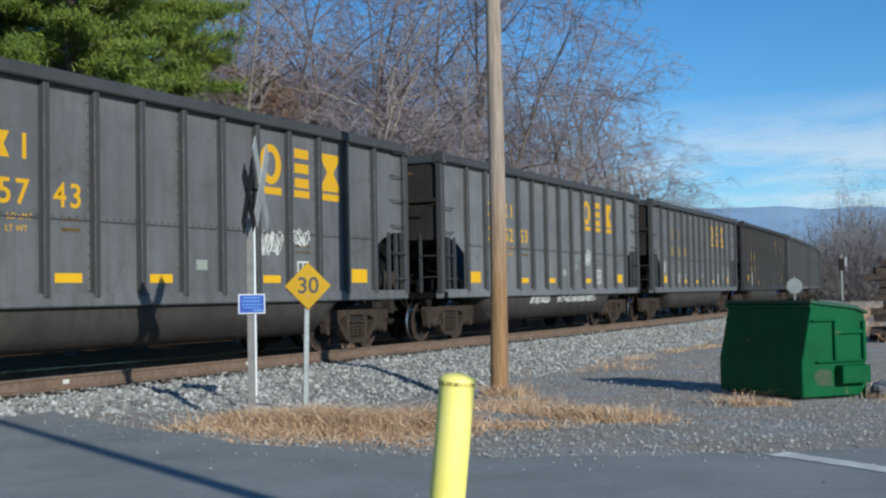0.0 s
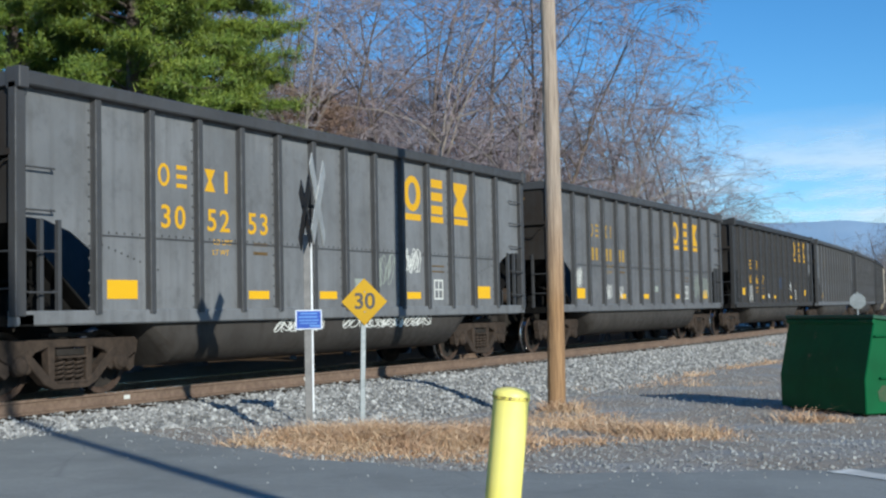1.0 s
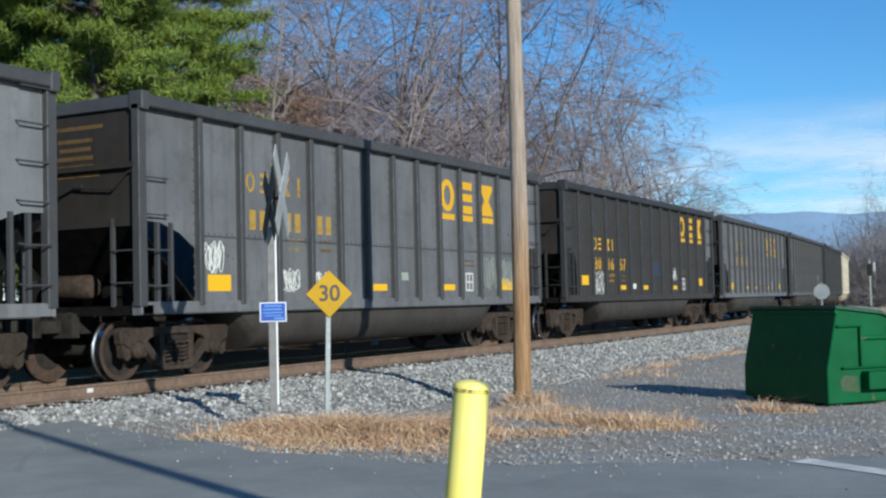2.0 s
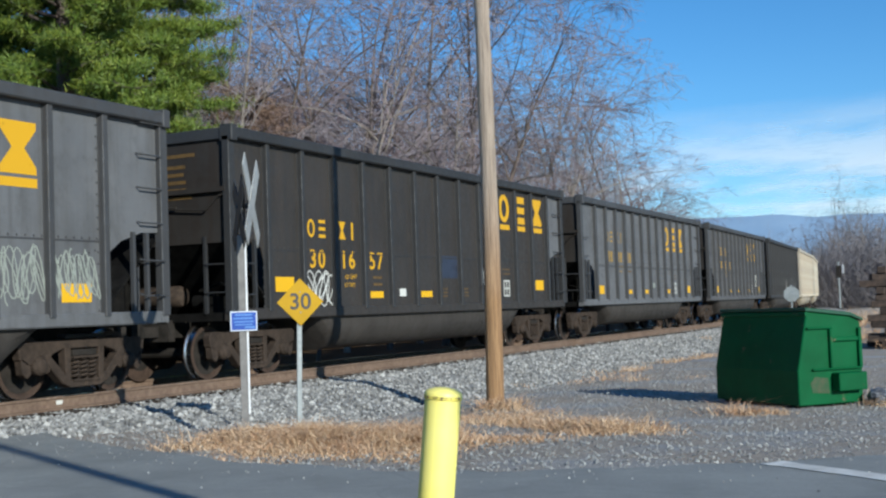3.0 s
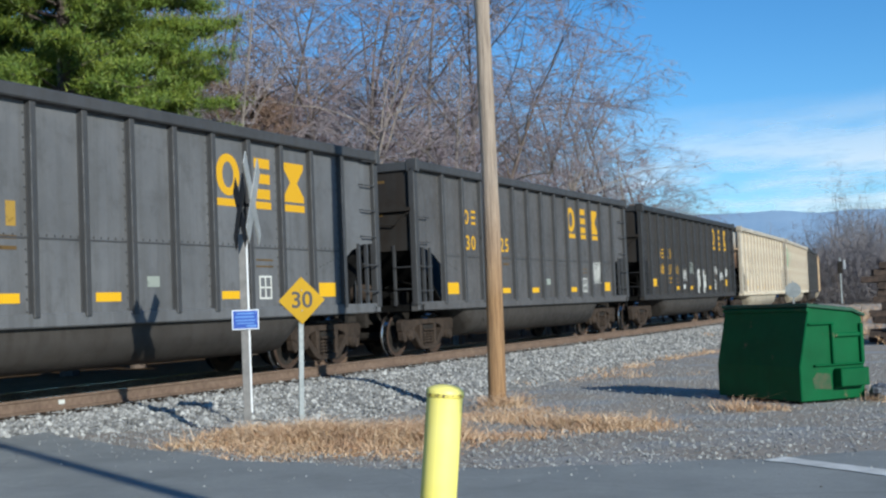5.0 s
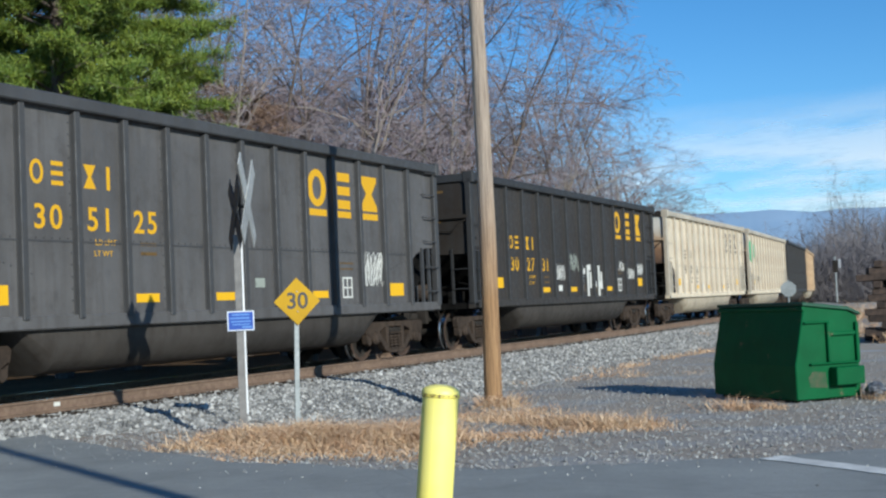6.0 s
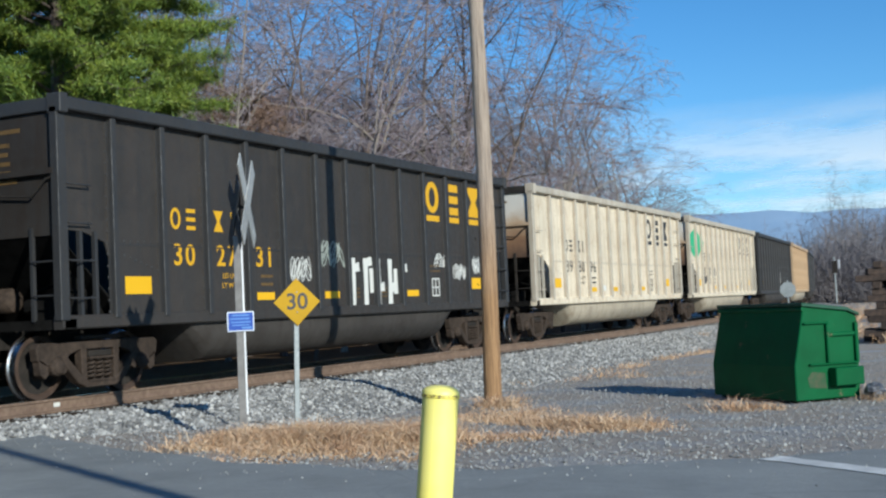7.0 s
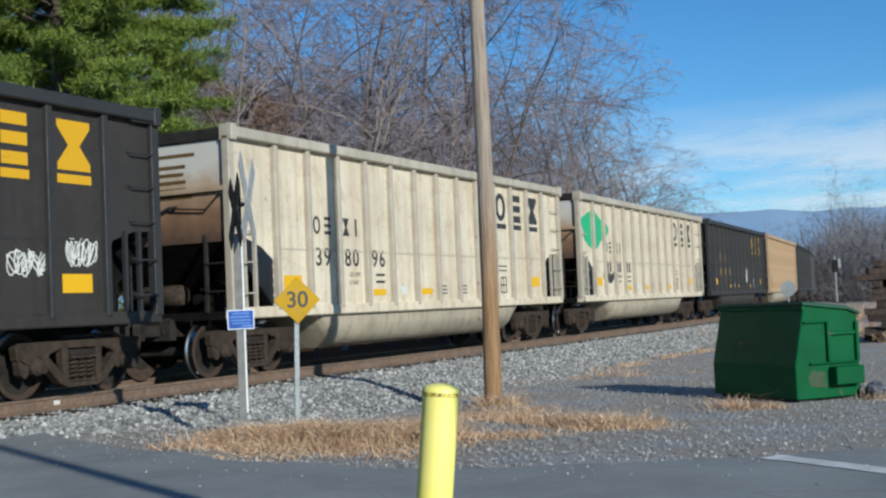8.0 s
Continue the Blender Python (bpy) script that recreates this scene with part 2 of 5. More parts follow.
def side_sheet_mesh():
    a, b = RIBS[0] - 0.04, RIBS[-1] + 0.04
    line = [(-HALF, TOP - 0.1), (-HALF, 2.36), (-HALF + 0.5, 2.34), (-HALF + 0.95, 2.2), (a - 0.03, 1.98), (a, 1.9), (a, SILL),
            (b, SILL), (b, 1.9), (b + 0.03, 1.98), (HALF - 0.95, 2.2), (HALF - 0.5, 2.34), (HALF, 2.36), (HALF, TOP - 0.1)]
    return Shape().prism(line, "x", 1.49, 1.51).mesh("side_sheet")


def tub_mesh():
    sh = Shape()
    prof = [(1.46, 1.08), (1.46, 0.80), (1.39, 0.58), (1.22, 0.42), (0.9, 0.35), (0.0, 0.33)]
    prof = prof + [(-x, z) for x, z in reversed(prof[:-1])]
    ends = [(-4.95, 1.0), (-4.2, 0.0), (4.2, 0.0), (4.95, 1.0)]
    n = len(prof)
    for y, lift in ends:
        sh.v += [(x, y, z + (1.08 - z) * lift * 0.96) for x, z in prof]
    for i in range(3):
        sh.f += [(i * n + k, i * n + k + 1, (i + 1) * n + k + 1, (i + 1) * n + k) for k in range(n - 1)]
    sh.f += [tuple(range(n)), tuple(reversed(range(3 * n, 4 * n)))]
    return sh.mesh("tub", smooth=True)


def side_frame_mesh():
    """Cast truck side frame: top member, raking bottom member, columns round the spring opening, pedestal jaws."""
    sh = Shape()
    w0, w1 = -0.07, 0.07
    for s in (-1, 1):
        def at(pts):
            return [(s * y, z) for y, z in pts]
        sh.prism(at([(0.0, 0.80), (0.0, 0.68), (0.42, 0.68), (0.62, 0.62), (0.74, 0.50), (1.1, 0.48), (1.24, 0.56), (1.27, 0.74), (1.2, 0.80)]), "x", w0, w1)
        sh.prism(at([(0.28, 0.70), (0.28, 0.2), (0.38, 0.22), (0.40, 0.70)]), "x", w0, w1)
        sh.prism(at([(0.0, 0.23), (0.0, 0.13), (0.3, 0.13), (0.46, 0.2), (0.9, 0.62), (0.76, 0.67), (0.38, 0.3), (0.28, 0.23)]), "x", w0 - 0.01, w1 + 0.01)
        sh.prism(at([(1.05, 0.5), (1.03, 0.36), (1.1, 0.3), (1.19, 0.36), (1.22, 0.6)]), "x", w0, w1)
        sh.prism(at([(0.70, 0.52), (0.68, 0.38), (0.75, 0.34), (0.79, 0.4), (0.79, 0.54)]), "x", w0, w1)
        sh.disc_stack((0, s * AXLE_AT, 0.46), [(0.0, 0.13), (0.1, 0.13), (0.12, 0.105), (0.15, 0.09), (0.16, 0.03)], 14)
    return sh.mesh("side_frame", 0.012)


def spring_mesh():
    sh = Shape()
    for y in (-0.17, 0.0, 0.17):
        for r, turns in ((0.075, 5),):
            pts = []
            for i in range(turns * 8 + 1):
                t = 2 * math.pi * i / 8
                pts.append((r * math.cos(t), y + r * math.sin(t), 0.24 + 0.3 * i / (turns * 8)))
            sh.tube(pts, 0.019, 5)
    sh.box(-0.1, 0.1, -0.26, 0.26, 0.21, 0.24).box(-0.1, 0.1, -0.26, 0.26, 0.54, 0.57)
    return sh.mesh("spring")


def wheelset_mesh():
    """Axle and two wheels; the running surfaces are bright."""
    sh = Shape().tube([(-1.05, 0, 0), (1.05, 0, 0)], 0.085, 10)
    ring = [(0.66, 0.30), (0.655, 0.48), (0.685, 0.485), (0.70, 0.46), (0.80, 0.452), (0.80, 0.385), (0.765, 0.37), (0.75, 0.30), (0.765, 0.16), (0.82, 0.14), (0.82, 0.09)]
    for s in (-1, 1):
        sh.disc_stack((0, 0, 0), [(s * x, r) for x, r in ring], 32)
    me = sh.mesh("wheelset", smooth=True)
    me.materials.append(None)
    me.materials.append(TREAD)
    me.materials.append(SOOT)
    for f in me.polygons:
        c = f.center
        r = math.hypot(c.y, c.z)
        if r > 0.44 and 0.69 < abs(c.x) < 0.799:
            f.material_index = 1
        elif r < 0.36:
            f.material_index = 2
    return me


def bolster_mesh():
    sh = Shape().prism([(-1.12, 0.62), (-0.9, 0.42), (0.9, 0.42), (1.12, 0.62), (0.5, 0.74), (-0.5, 0.74)], "y", -0.2, 0.2)
    sh.box(-0.75, 0.75, -0.62, -0.5, 0.3, 0.44).box(-0.75, 0.75, 0.5, 0.62, 0.3, 0.44)
    for s in (-1, 1):
        for t in (-1, 1):
            sh.box(s * 0.66, s * 0.78, t * 0.44 - 0.05, t * 0.44 + 0.05, 0.22, 0.56)
    sh.disc_stack((0, 0, 0), [(0.72, 0.2), (0.84, 0.2)], 14, "z")
    for s in (-1, 1):
        sh.box(s * 1.06 - 0.08, s * 1.06 + 0.08, -0.4, 0.4, 0.82, 0.88).box(s * 1.06 - 0.07, s * 1.06 + 0.07, -0.24, 0.24, 0.57, 0.66)
    return sh.mesh("bolster", 0.012)


def coupler_mesh():
    sh = Shape().box(-0.09, 0.09, 0, 0.5, 0.74, 0.92)
    sh.prism([(-0.14, 0.5), (0.14, 0.46), (0.2, 0.62), (0.12, 0.72), (0.06, 0.62), (-0.02, 0.62), (-0.08, 0.74), (-0.18, 0.66)], "z", 0.68, 0.98)
    sh.box(-0.3, 0.3, -0.1, 0.06, 0.66, 1.02)
    sh.tube([(0.3, 0.0, 0.8), (0.34, 0.35, 0.6), (0.3, 0.62, 0.36), (0.2, 0.75, 0.4)], 0.028, 6)
    sh.tube([(0.2, 0.1, 1.0), (1.45, 0.12, 0.98), (1.48, 0.16, 0.8)], 0.016, 5)
    return sh.mesh("coupler", 0.008)


def grab_iron_mesh():
    return Shape().tube([(0, -0.24, 0), (0.09, -0.23, -0.02), (0.09, 0.23, -0.02), (0, 0.24, 0)], 0.014, 6).mesh("grab_iron", smooth=True)


def end_sheet_mesh():
    sh = Shape().box(-1.5, 1.5, 0, 0.02, 2.28, TOP - 0.14)
    sh.box(-1.5, 1.5, -0.09, 0.0, 3.12, 3.2)
    return sh.mesh("end_sheet")


def slope_sheet_mesh():
    return Shape().prism([(0.0, 2.3), (0.02, 2.27), (1.34, 1.08), (1.36, 1.12)], "x", -1.48, 1.48).mesh("slope_sheet")


def end_platform_mesh():
    sh = Shape().box(-1.58, 1.58, 0.0, 0.22, 0.98, 1.12).box(-0.2, 0.2, 0.1, 1.5, 0.72, 1.1)
    for x in (-1.0, 1.0):
        sh.box(x - 0.05, x + 0.05, 0.1, 1.4, 0.95, 1.08)
    sh.disc_stack((0.55, 0.6, 1.32), [(-0.22, 0.12), (0.22, 0.12)], 12)
    for x in (-1.2, 1.2):
        sh.prism([(0.5, 1.04), (1.34, 1.06), (0.5, 1.82)], "x", x - 0.015, x + 0.015)
    sh.tube([(1.3, 0.3, 1.15), (1.32, 0.5, 1.5), (0.9, 0.55, 1.62), (0.5, 0.5, 1.5)], 0.03, 6)
    sh.box(0.75, 1.05, 0.25, 0.55, 1.12, 1.4)
    return sh.mesh("end_platform")


def air_tank_mesh():
    return Shape().disc_stack((-0.35, 0.55, 1.42), [(-0.5, 0.08), (-0.46, 0.16), (-0.4, 0.19), (0.4, 0.19), (0.46, 0.16), (0.5, 0.08)], 16).mesh("air_tank", smooth=True)


def brake_pipe_mesh():
    sh = Shape().tube([(-1.1, -0.06, 2.55), (-0.4, -0.08, 2.62), (0.35, -0.08, 2.9), (0.5, -0.08, 2.9)], 0.025, 6)
    sh.tube([(0.4, -0.08, 2.88), (1.1, -0.08, 2.82), (1.35, -0.06, 3.05), (1.46, -0.04, 3.08)], 0.018, 6)
    return sh.mesh("brake_pipe")


def rivet_mesh():
    """Rows of rivet heads along the mid seam and beside every rib, for one side."""
    sh = Shape()

    def head(y, z, r=0.024):
        sh.add([(1.51, y - r, z), (1.51, y, z - r), (1.51, y + r, z), (1.51, y, z + r), (1.523, y, z)], [(0, 1, 4), (1, 2, 4), (2, 3, 4), (3, 0, 4)])
    y = RIBS[0] + 0.12
    while y < RIBS[-1]:
        head(y, 2.22)
        y += 0.15
    for i, r in enumerate([-HALF + 0.06] + RIBS + [HALF - 0.2]):
        for k in range(17):
            z = 1.2 + k * 0.165
            if 0 < i < 14 or z > 2.4:
                head(r + 0.09, z)
                if i % 2:
                    head(r - 0.09, z)
    for k in range(10):
        head(RIBS[0] + 0.15 + k * 0.12, 2.05 - k * 0.035)
        head(RIBS[-1] - 0.15 - k * 0.12, 2.05 - k * 0.035)
    sh.box(1.509, 1.516, RIBS[0], RIBS[-1], 2.165, 2.19)
    return sh.mesh("riveting")


def mark_mesh(name, outlines):
    """Flat paint marks lying on the near side sheet: outlines in (along, height)."""
    sh = Shape()
    for o in outlines:
        sh.prism(o, "x", 1.5105, 1.5135)
    return sh.mesh(name)


def rect(y, z, w, h):
    return [(y - w / 2, z - h / 2), (y + w / 2, z - h / 2), (y + w / 2, z + h / 2), (y - w / 2, z + h / 2)]


def emblem_blocks():
    """Three large plain shapes with a bar under each: a ring, a stack of bars, an hourglass."""
    rib = [RIBS[k - EMBLEM_RIB] for k in range(4)]
    w, h, z = 0.64, 0.70, EMBLEM_Z[0]
    blocks = []
    y = (rib[0] + rib[1]) / 2
    ring = [(math.cos(t), math.sin(t)) for t in (2 * math.pi * (k + 0.5) / 24 for k in range(24))]
    sh = Shape()
    for x in (1.5105, 1.5135):
        sh.v += [(x, y + a * w / 2, z + b * h / 2) for a, b in ring] + [(x, y + a * w * 0.24, z + b * h * 0.31) for a, b in ring]
    for k in range(24):
        j = (k + 1) % 24
        sh.f += [(k, j, 24 + j, 24 + k), (48 + k, 72 + k, 72 + j, 48 + j), (k, 48 + k, 48 + j, j), (24 + k, 24 + j, 72 + j, 72 + k)]
    blocks.append(sh.mesh("emblem_ring"))
    y = (rib[1] + rib[2]) / 2
    blocks += [mark_mesh("emblem_bar", [rect(y, z + dz, 0.46, 0.17)]) for dz in (0.265, 0.0, -0.265)]
    y = (rib[2] + rib[3]) / 2
    blocks.append(mark_mesh("emblem_hourglass", [[(y - w / 2, z + h / 2), (y - w / 2, z + h * 0.36), (y - w * 0.17, z), (y - w / 2, z - h * 0.36), (y - w / 2, z - h / 2),
                                                  (y + w / 2, z - h / 2), (y + w / 2, z - h * 0.36), (y + w * 0.17, z), (y + w / 2, z + h * 0.36), (y + w / 2, z + h / 2)]]))
    blocks += [mark_mesh("underline", [rect((rib[k] + rib[k + 1]) / 2, EMBLEM_Z[1], (0.64, 0.5, 0.66)[k], 0.125)]) for k in range(3)]
    return blocks


def text_mesh(name, words, tall, wide=1.0, bold=0.0):
    """Letters of the built-in font as a flat mesh, centred, read from the road."""
    cu = bpy.data.curves.new(name, "FONT")
    cu.body, cu.size, cu.align_x, cu.align_y, cu.extrude, cu.offset, cu.resolution_u = words, tall / 0.72, "CENTER", "CENTER", 0.0015, bold, 3
    tmp = bpy.data.objects.new(name, cu)
    scene.collection.objects.link(tmp)
    me = bpy.data.meshes.new_from_object(tmp.evaluated_get(bpy.context.evaluated_depsgraph_get()))
    bpy.data.objects.remove(tmp)
    me.materials.clear()
    me.transform(Matrix.Translation((1.512, 0, 0)) @ pose(0, 0, 0, 90, 0, 90) @ Matrix.Diagonal((wide, 1, 1, 1)))
    return me


@functools.lru_cache(None)
def numeral_mesh(digit):
    return text_mesh("numeral", digit, 0.34, 1.06, 0.007)


def owner_marks():
    """The owner's marks over the number, as small plain shapes: a ring, a bar stack, an hourglass, a post under a bar."""
    z, h, w = MARK_Z[0], 0.34, 0.25
    left, right = (RIBS[1] + RIBS[2]) / 2, (RIBS[2] + RIBS[3]) / 2
    turn = [2 * math.pi * k / 16 for k in range(16)]
    y = left - 0.19
    ring = Shape()
    for x in (1.5105, 1.5135):
        ring.v += [(x, y + math.cos(t) * w / 2, z + math.sin(t) * h / 2) for t in turn] + [(x, y + math.cos(t) * w * 0.29, z + math.sin(t) * h * 0.34) for t in turn]
    for k in range(16):
        j = (k + 1) % 16
        ring.f += [(k, j, 16 + j, 16 + k), (32 + k, 48 + k, 48 + j, 32 + j), (k, 32 + k, 32 + j, j), (16 + k, 16 + j, 48 + j, 48 + k)]
    out = [ring.mesh("owner_ring")]
    out += [mark_mesh("owner_bar", [rect(left + 0.19, z + dz, w * 0.9, 0.062)]) for dz in (0.135, 0.0, -0.135)]
    y = right - 0.19
    out.append(mark_mesh("owner_hourglass", [[(y - w / 2, z + h / 2), (y - 0.03, z), (y - w / 2, z - h / 2), (y + w / 2, z - h / 2), (y + 0.03, z), (y + w / 2, z + h / 2)]]))
    out.append(mark_mesh("owner_bar", [rect(right + 0.19, z, 0.07, h)]))
    return out


def number_places():
    """Where the bars of an unreadable number stand: pairs in three panels."""
    return [((RIBS[1 + g] + RIBS[2 + g]) / 2 + off, MARK_Z[1]) for g in range(3) for off in (-0.14, 0.14)]


def data_mesh():
    out = []
    for z in (MARK_Z[1] - 0.31, MARK_Z[1] - 0.45):
        out.append(rect((RIBS[3] + RIBS[4]) / 2 + 0.05, z, 0.36, 0.05))
    for z in (1.97, 1.86):
        out.append(rect((RIBS[9] + RIBS[10]) / 2, z, 0.5, 0.03))
    if PLACARD_AT == 4:
        for k in (6, 7):
            out += [rect((RIBS[k] + RIBS[k + 1]) / 2 - 0.2, z, 0.3, 0.03) for z in (1.33, 1.41, 1.49)]
    return [mark_mesh("data_line", [o]) for o in out]


def end_text_mesh():
    sh = Shape()
    for k, (w, off) in enumerate(((1.5, 0.1), (0.7, 0.3), (0.62, 0.3), (0.8, 0.25), (1.1, 0.1), (1.25, 0.15))):
        z = 3.78 - k * 0.13 - (0.06 if k else 0)
        sh.box(off - w / 2, off + w / 2, -0.006, -0.003, z - 0.03, z + 0.03)
    return sh.mesh("end_lines")


def scribble_mesh(seed, w, h, strokes, thick):
    """Sprayed scrawl without letters: open loops beside one another, or thick uprights and short arms when bold."""
    rnd = random.Random(seed)
    sh = Shape()

    line = thick if thick > 0.1 else thick * 0.72

    def ribbon(pts, base):
        n, m = len(sh.v), len(pts)
        for k, p in enumerate(pts):
            d = Vector(pts[min(m - 1, k + 1)]) - Vector(pts[max(0, k - 1)])
            nrm = Vector((-d.y, d.x)).normalized() * line / 2 * rnd.uniform(0.8, 1.1)
            lift = base + 0.0001 * k
            sh.v += [(lift, p[0] + nrm.x, p[1] + nrm.y), (lift, p[0] - nrm.x, p[1] - nrm.y)]
        sh.f += [(n + 2 * k, n + 2 * k + 1, n + 2 * k + 3, n + 2 * k + 2) for k in range(m - 1)]

    for i in range(strokes):
        cx = -w / 2 + w * (i + 0.5) / strokes
        base = 0.0015 + 0.0012 * i
        cell = w / strokes
        if thick > 0.1:
            ribbon([(cx - cell * 0.22, -h / 2), (cx - cell * 0.2, 0), (cx - cell * 0.2, h / 2)], base)
            z = h * rnd.choice((0.42, 0.3, -0.1))
            ribbon([(cx - cell * 0.1, z), (cx + cell * 0.3, z + 0.03)], base + 0.001)
            if i % 2:
                ribbon([(cx + cell * 0.25, h * 0.3), (cx + cell * 0.25, -h * rnd.uniform(0.1, 0.5))], base + 0.002)
            continue
        turns, a0, phase, lean = rnd.uniform(1.5, 2.4), rnd.uniform(0, 6.28), rnd.uniform(0.6, 2.2), rnd.uniform(-0.25, 0.25)
        pts = []
        for k in range(27):
            t = k / 26
            u, v = math.cos(a0 + turns * 6.283 * t) * cell * 0.8, math.sin(a0 * phase + turns * 7.4 * t) * h * 0.46 * (1 - 0.45 * t)
            pts.append((cx + u + lean * v, v))
        ribbon(pts, base)
    return sh.mesh("graffiti")


def all_meshes():
    return dict(
        side=side_sheet_mesh(), tub=tub_mesh(), frame_=side_frame_mesh(), spring=spring_mesh(), wheels=wheelset_mesh(), bolster=bolster_mesh(),
        coupler=coupler_mesh(), grab=grab_iron_mesh(), end=end_sheet_mesh(), slope=slope_sheet_mesh(), platform=end_platform_mesh(), pipe=brake_pipe_mesh(), upright=Shape().box(-0.025, 0.025, -0.03, 0.03, SILL, 2.4).mesh("ladder_upright"), rung=Shape().tube([(-0.24, -0.05, 0), (0.24, -0.05, 0)], 0.014, 6).mesh("rung"), tank=air_tank_mesh(),
        rivets=rivet_mesh(), emblem=emblem_blocks(), digit=mark_mesh("number_bar", [rect(0, 0, 0.17, 0.33)]), owner=owner_marks(), load=text_mesh("load_text", "LD LMT", 0.085, 1.1), weight=text_mesh("load_text", "LT WT", 0.085, 1.1), number_at=number_places(), data=data_mesh(), end_text=end_text_mesh(),
        rib=Shape().prism([(1.50, -0.07), (1.535, -0.06), (1.60, -0.055), (1.61, -0.045), (1.61, 0.045), (1.60, 0.055), (1.535, 0.06), (1.50, 0.07)], "z", SILL + 0.02, TOP - 0.17).mesh("rib"),
        chord=Shape().prism([(1.47, TOP - 0.19), (1.64, TOP - 0.19), (1.66, TOP - 0.17), (1.66, TOP - 0.03), (1.63, TOP), (1.47, TOP)], "y", -HALF, HALF).mesh("top_chord"),
        end_chord=Shape().box(-1.47, 1.47, -0.06, 0.08, TOP - 0.2, TOP - 0.01).mesh("end_chord", 0.01),
        sill=Shape().prism([(1.42, SILL - 0.12), (1.56, SILL - 0.12), (1.58, SILL - 0.10), (1.58, SILL + 0.05), (1.56, SILL + 0.07), (1.42, SILL + 0.07)], "y", -HALF, HALF).mesh("side_sill"),
        post=Shape().box(1.46, 1.60, -0.03, 0.14, SILL, TOP - 0.15).mesh("corner_post", 0.01),
        cap=Shape().box(1.42, 1.675, -0.03, 0.13, TOP - 0.24, TOP + 0.035).mesh("corner_cap", 0.012),
        stanchion=Shape().box(-0.03, 0.03, -0.03, 0.03, SILL, 2.34).mesh("stanchion"),
        centre=Shape().box(-0.22, 0.22, -HALF - 0.05, HALF + 0.05, 0.72, 1.04).mesh("centre_sill"),
        big_reflector=Shape().box(1.511, 1.516, -0.29, 0.29, -0.13, 0.13).mesh("reflector"),
        small_reflector=Shape().box(1.511, 1.516, -0.26, 0.26, -0.065, 0.065).mesh("reflector"),
        placard=Shape().box(1.511, 1.516, -0.14, 0.14, -0.08, 0.08).mesh("placard"),
        box_frame=Shape().box(1.511, 1.518, -0.18, 0.18, -0.2, -0.17).box(1.511, 1.518, -0.18, 0.18, 0.17, 0.2).box(1.511, 1.518, -0.18, -0.15, -0.17, 0.17)
        .box(1.511, 1.518, 0.15, 0.18, -0.17, 0.17).box(1.511, 1.516, -0.015, 0.015, -0.17, 0.17).box(1.511, 1.516, -0.15, 0.15, -0.015, 0.015).mesh("inspection_stencil"),
        blotch=Shape().prism([(0.58 * math.cos(t) * (1 + 0.22 * math.sin(3 * t + 1)), 0.62 * math.sin(t) * (1 + 0.15 * math.cos(4 * t))) for t in (2 * math.pi * k / 28 for k in range(28))], "x", 1.5115, 1.5140).mesh("painted_blotch"),
    )


KITS = {}
for build in BUILDS:
    measures(build)
    KITS[build] = all_meshes()
FLIP = pose(0, 0, 0, 0, 0, 180)
WHEELS = []            # (car number, wheelset)


def truck(car, y, number, MESH):
    body = part("truck", MESH["bolster"], SOOT, car, "dusty cast-steel railway truck", pose(0, y, 0))
    for x in (1.06, -1.06):
        part("side_frame", MESH["frame_"], TRUCK_RUST, body, "", pose(x, 0, 0) if x > 0 else pose(x, 0, 0, 0, 0, 180))
        part("spring", MESH["spring"], TRUCK_RUST, body, "", pose(x, 0, 0))
    for s in (-AXLE_AT, AXLE_AT):
        w = part("wheelset", MESH["wheels"], WHEEL_RUST, body, "", pose(0, s, WHEEL_R))
        WHEELS.append((number, w, s))


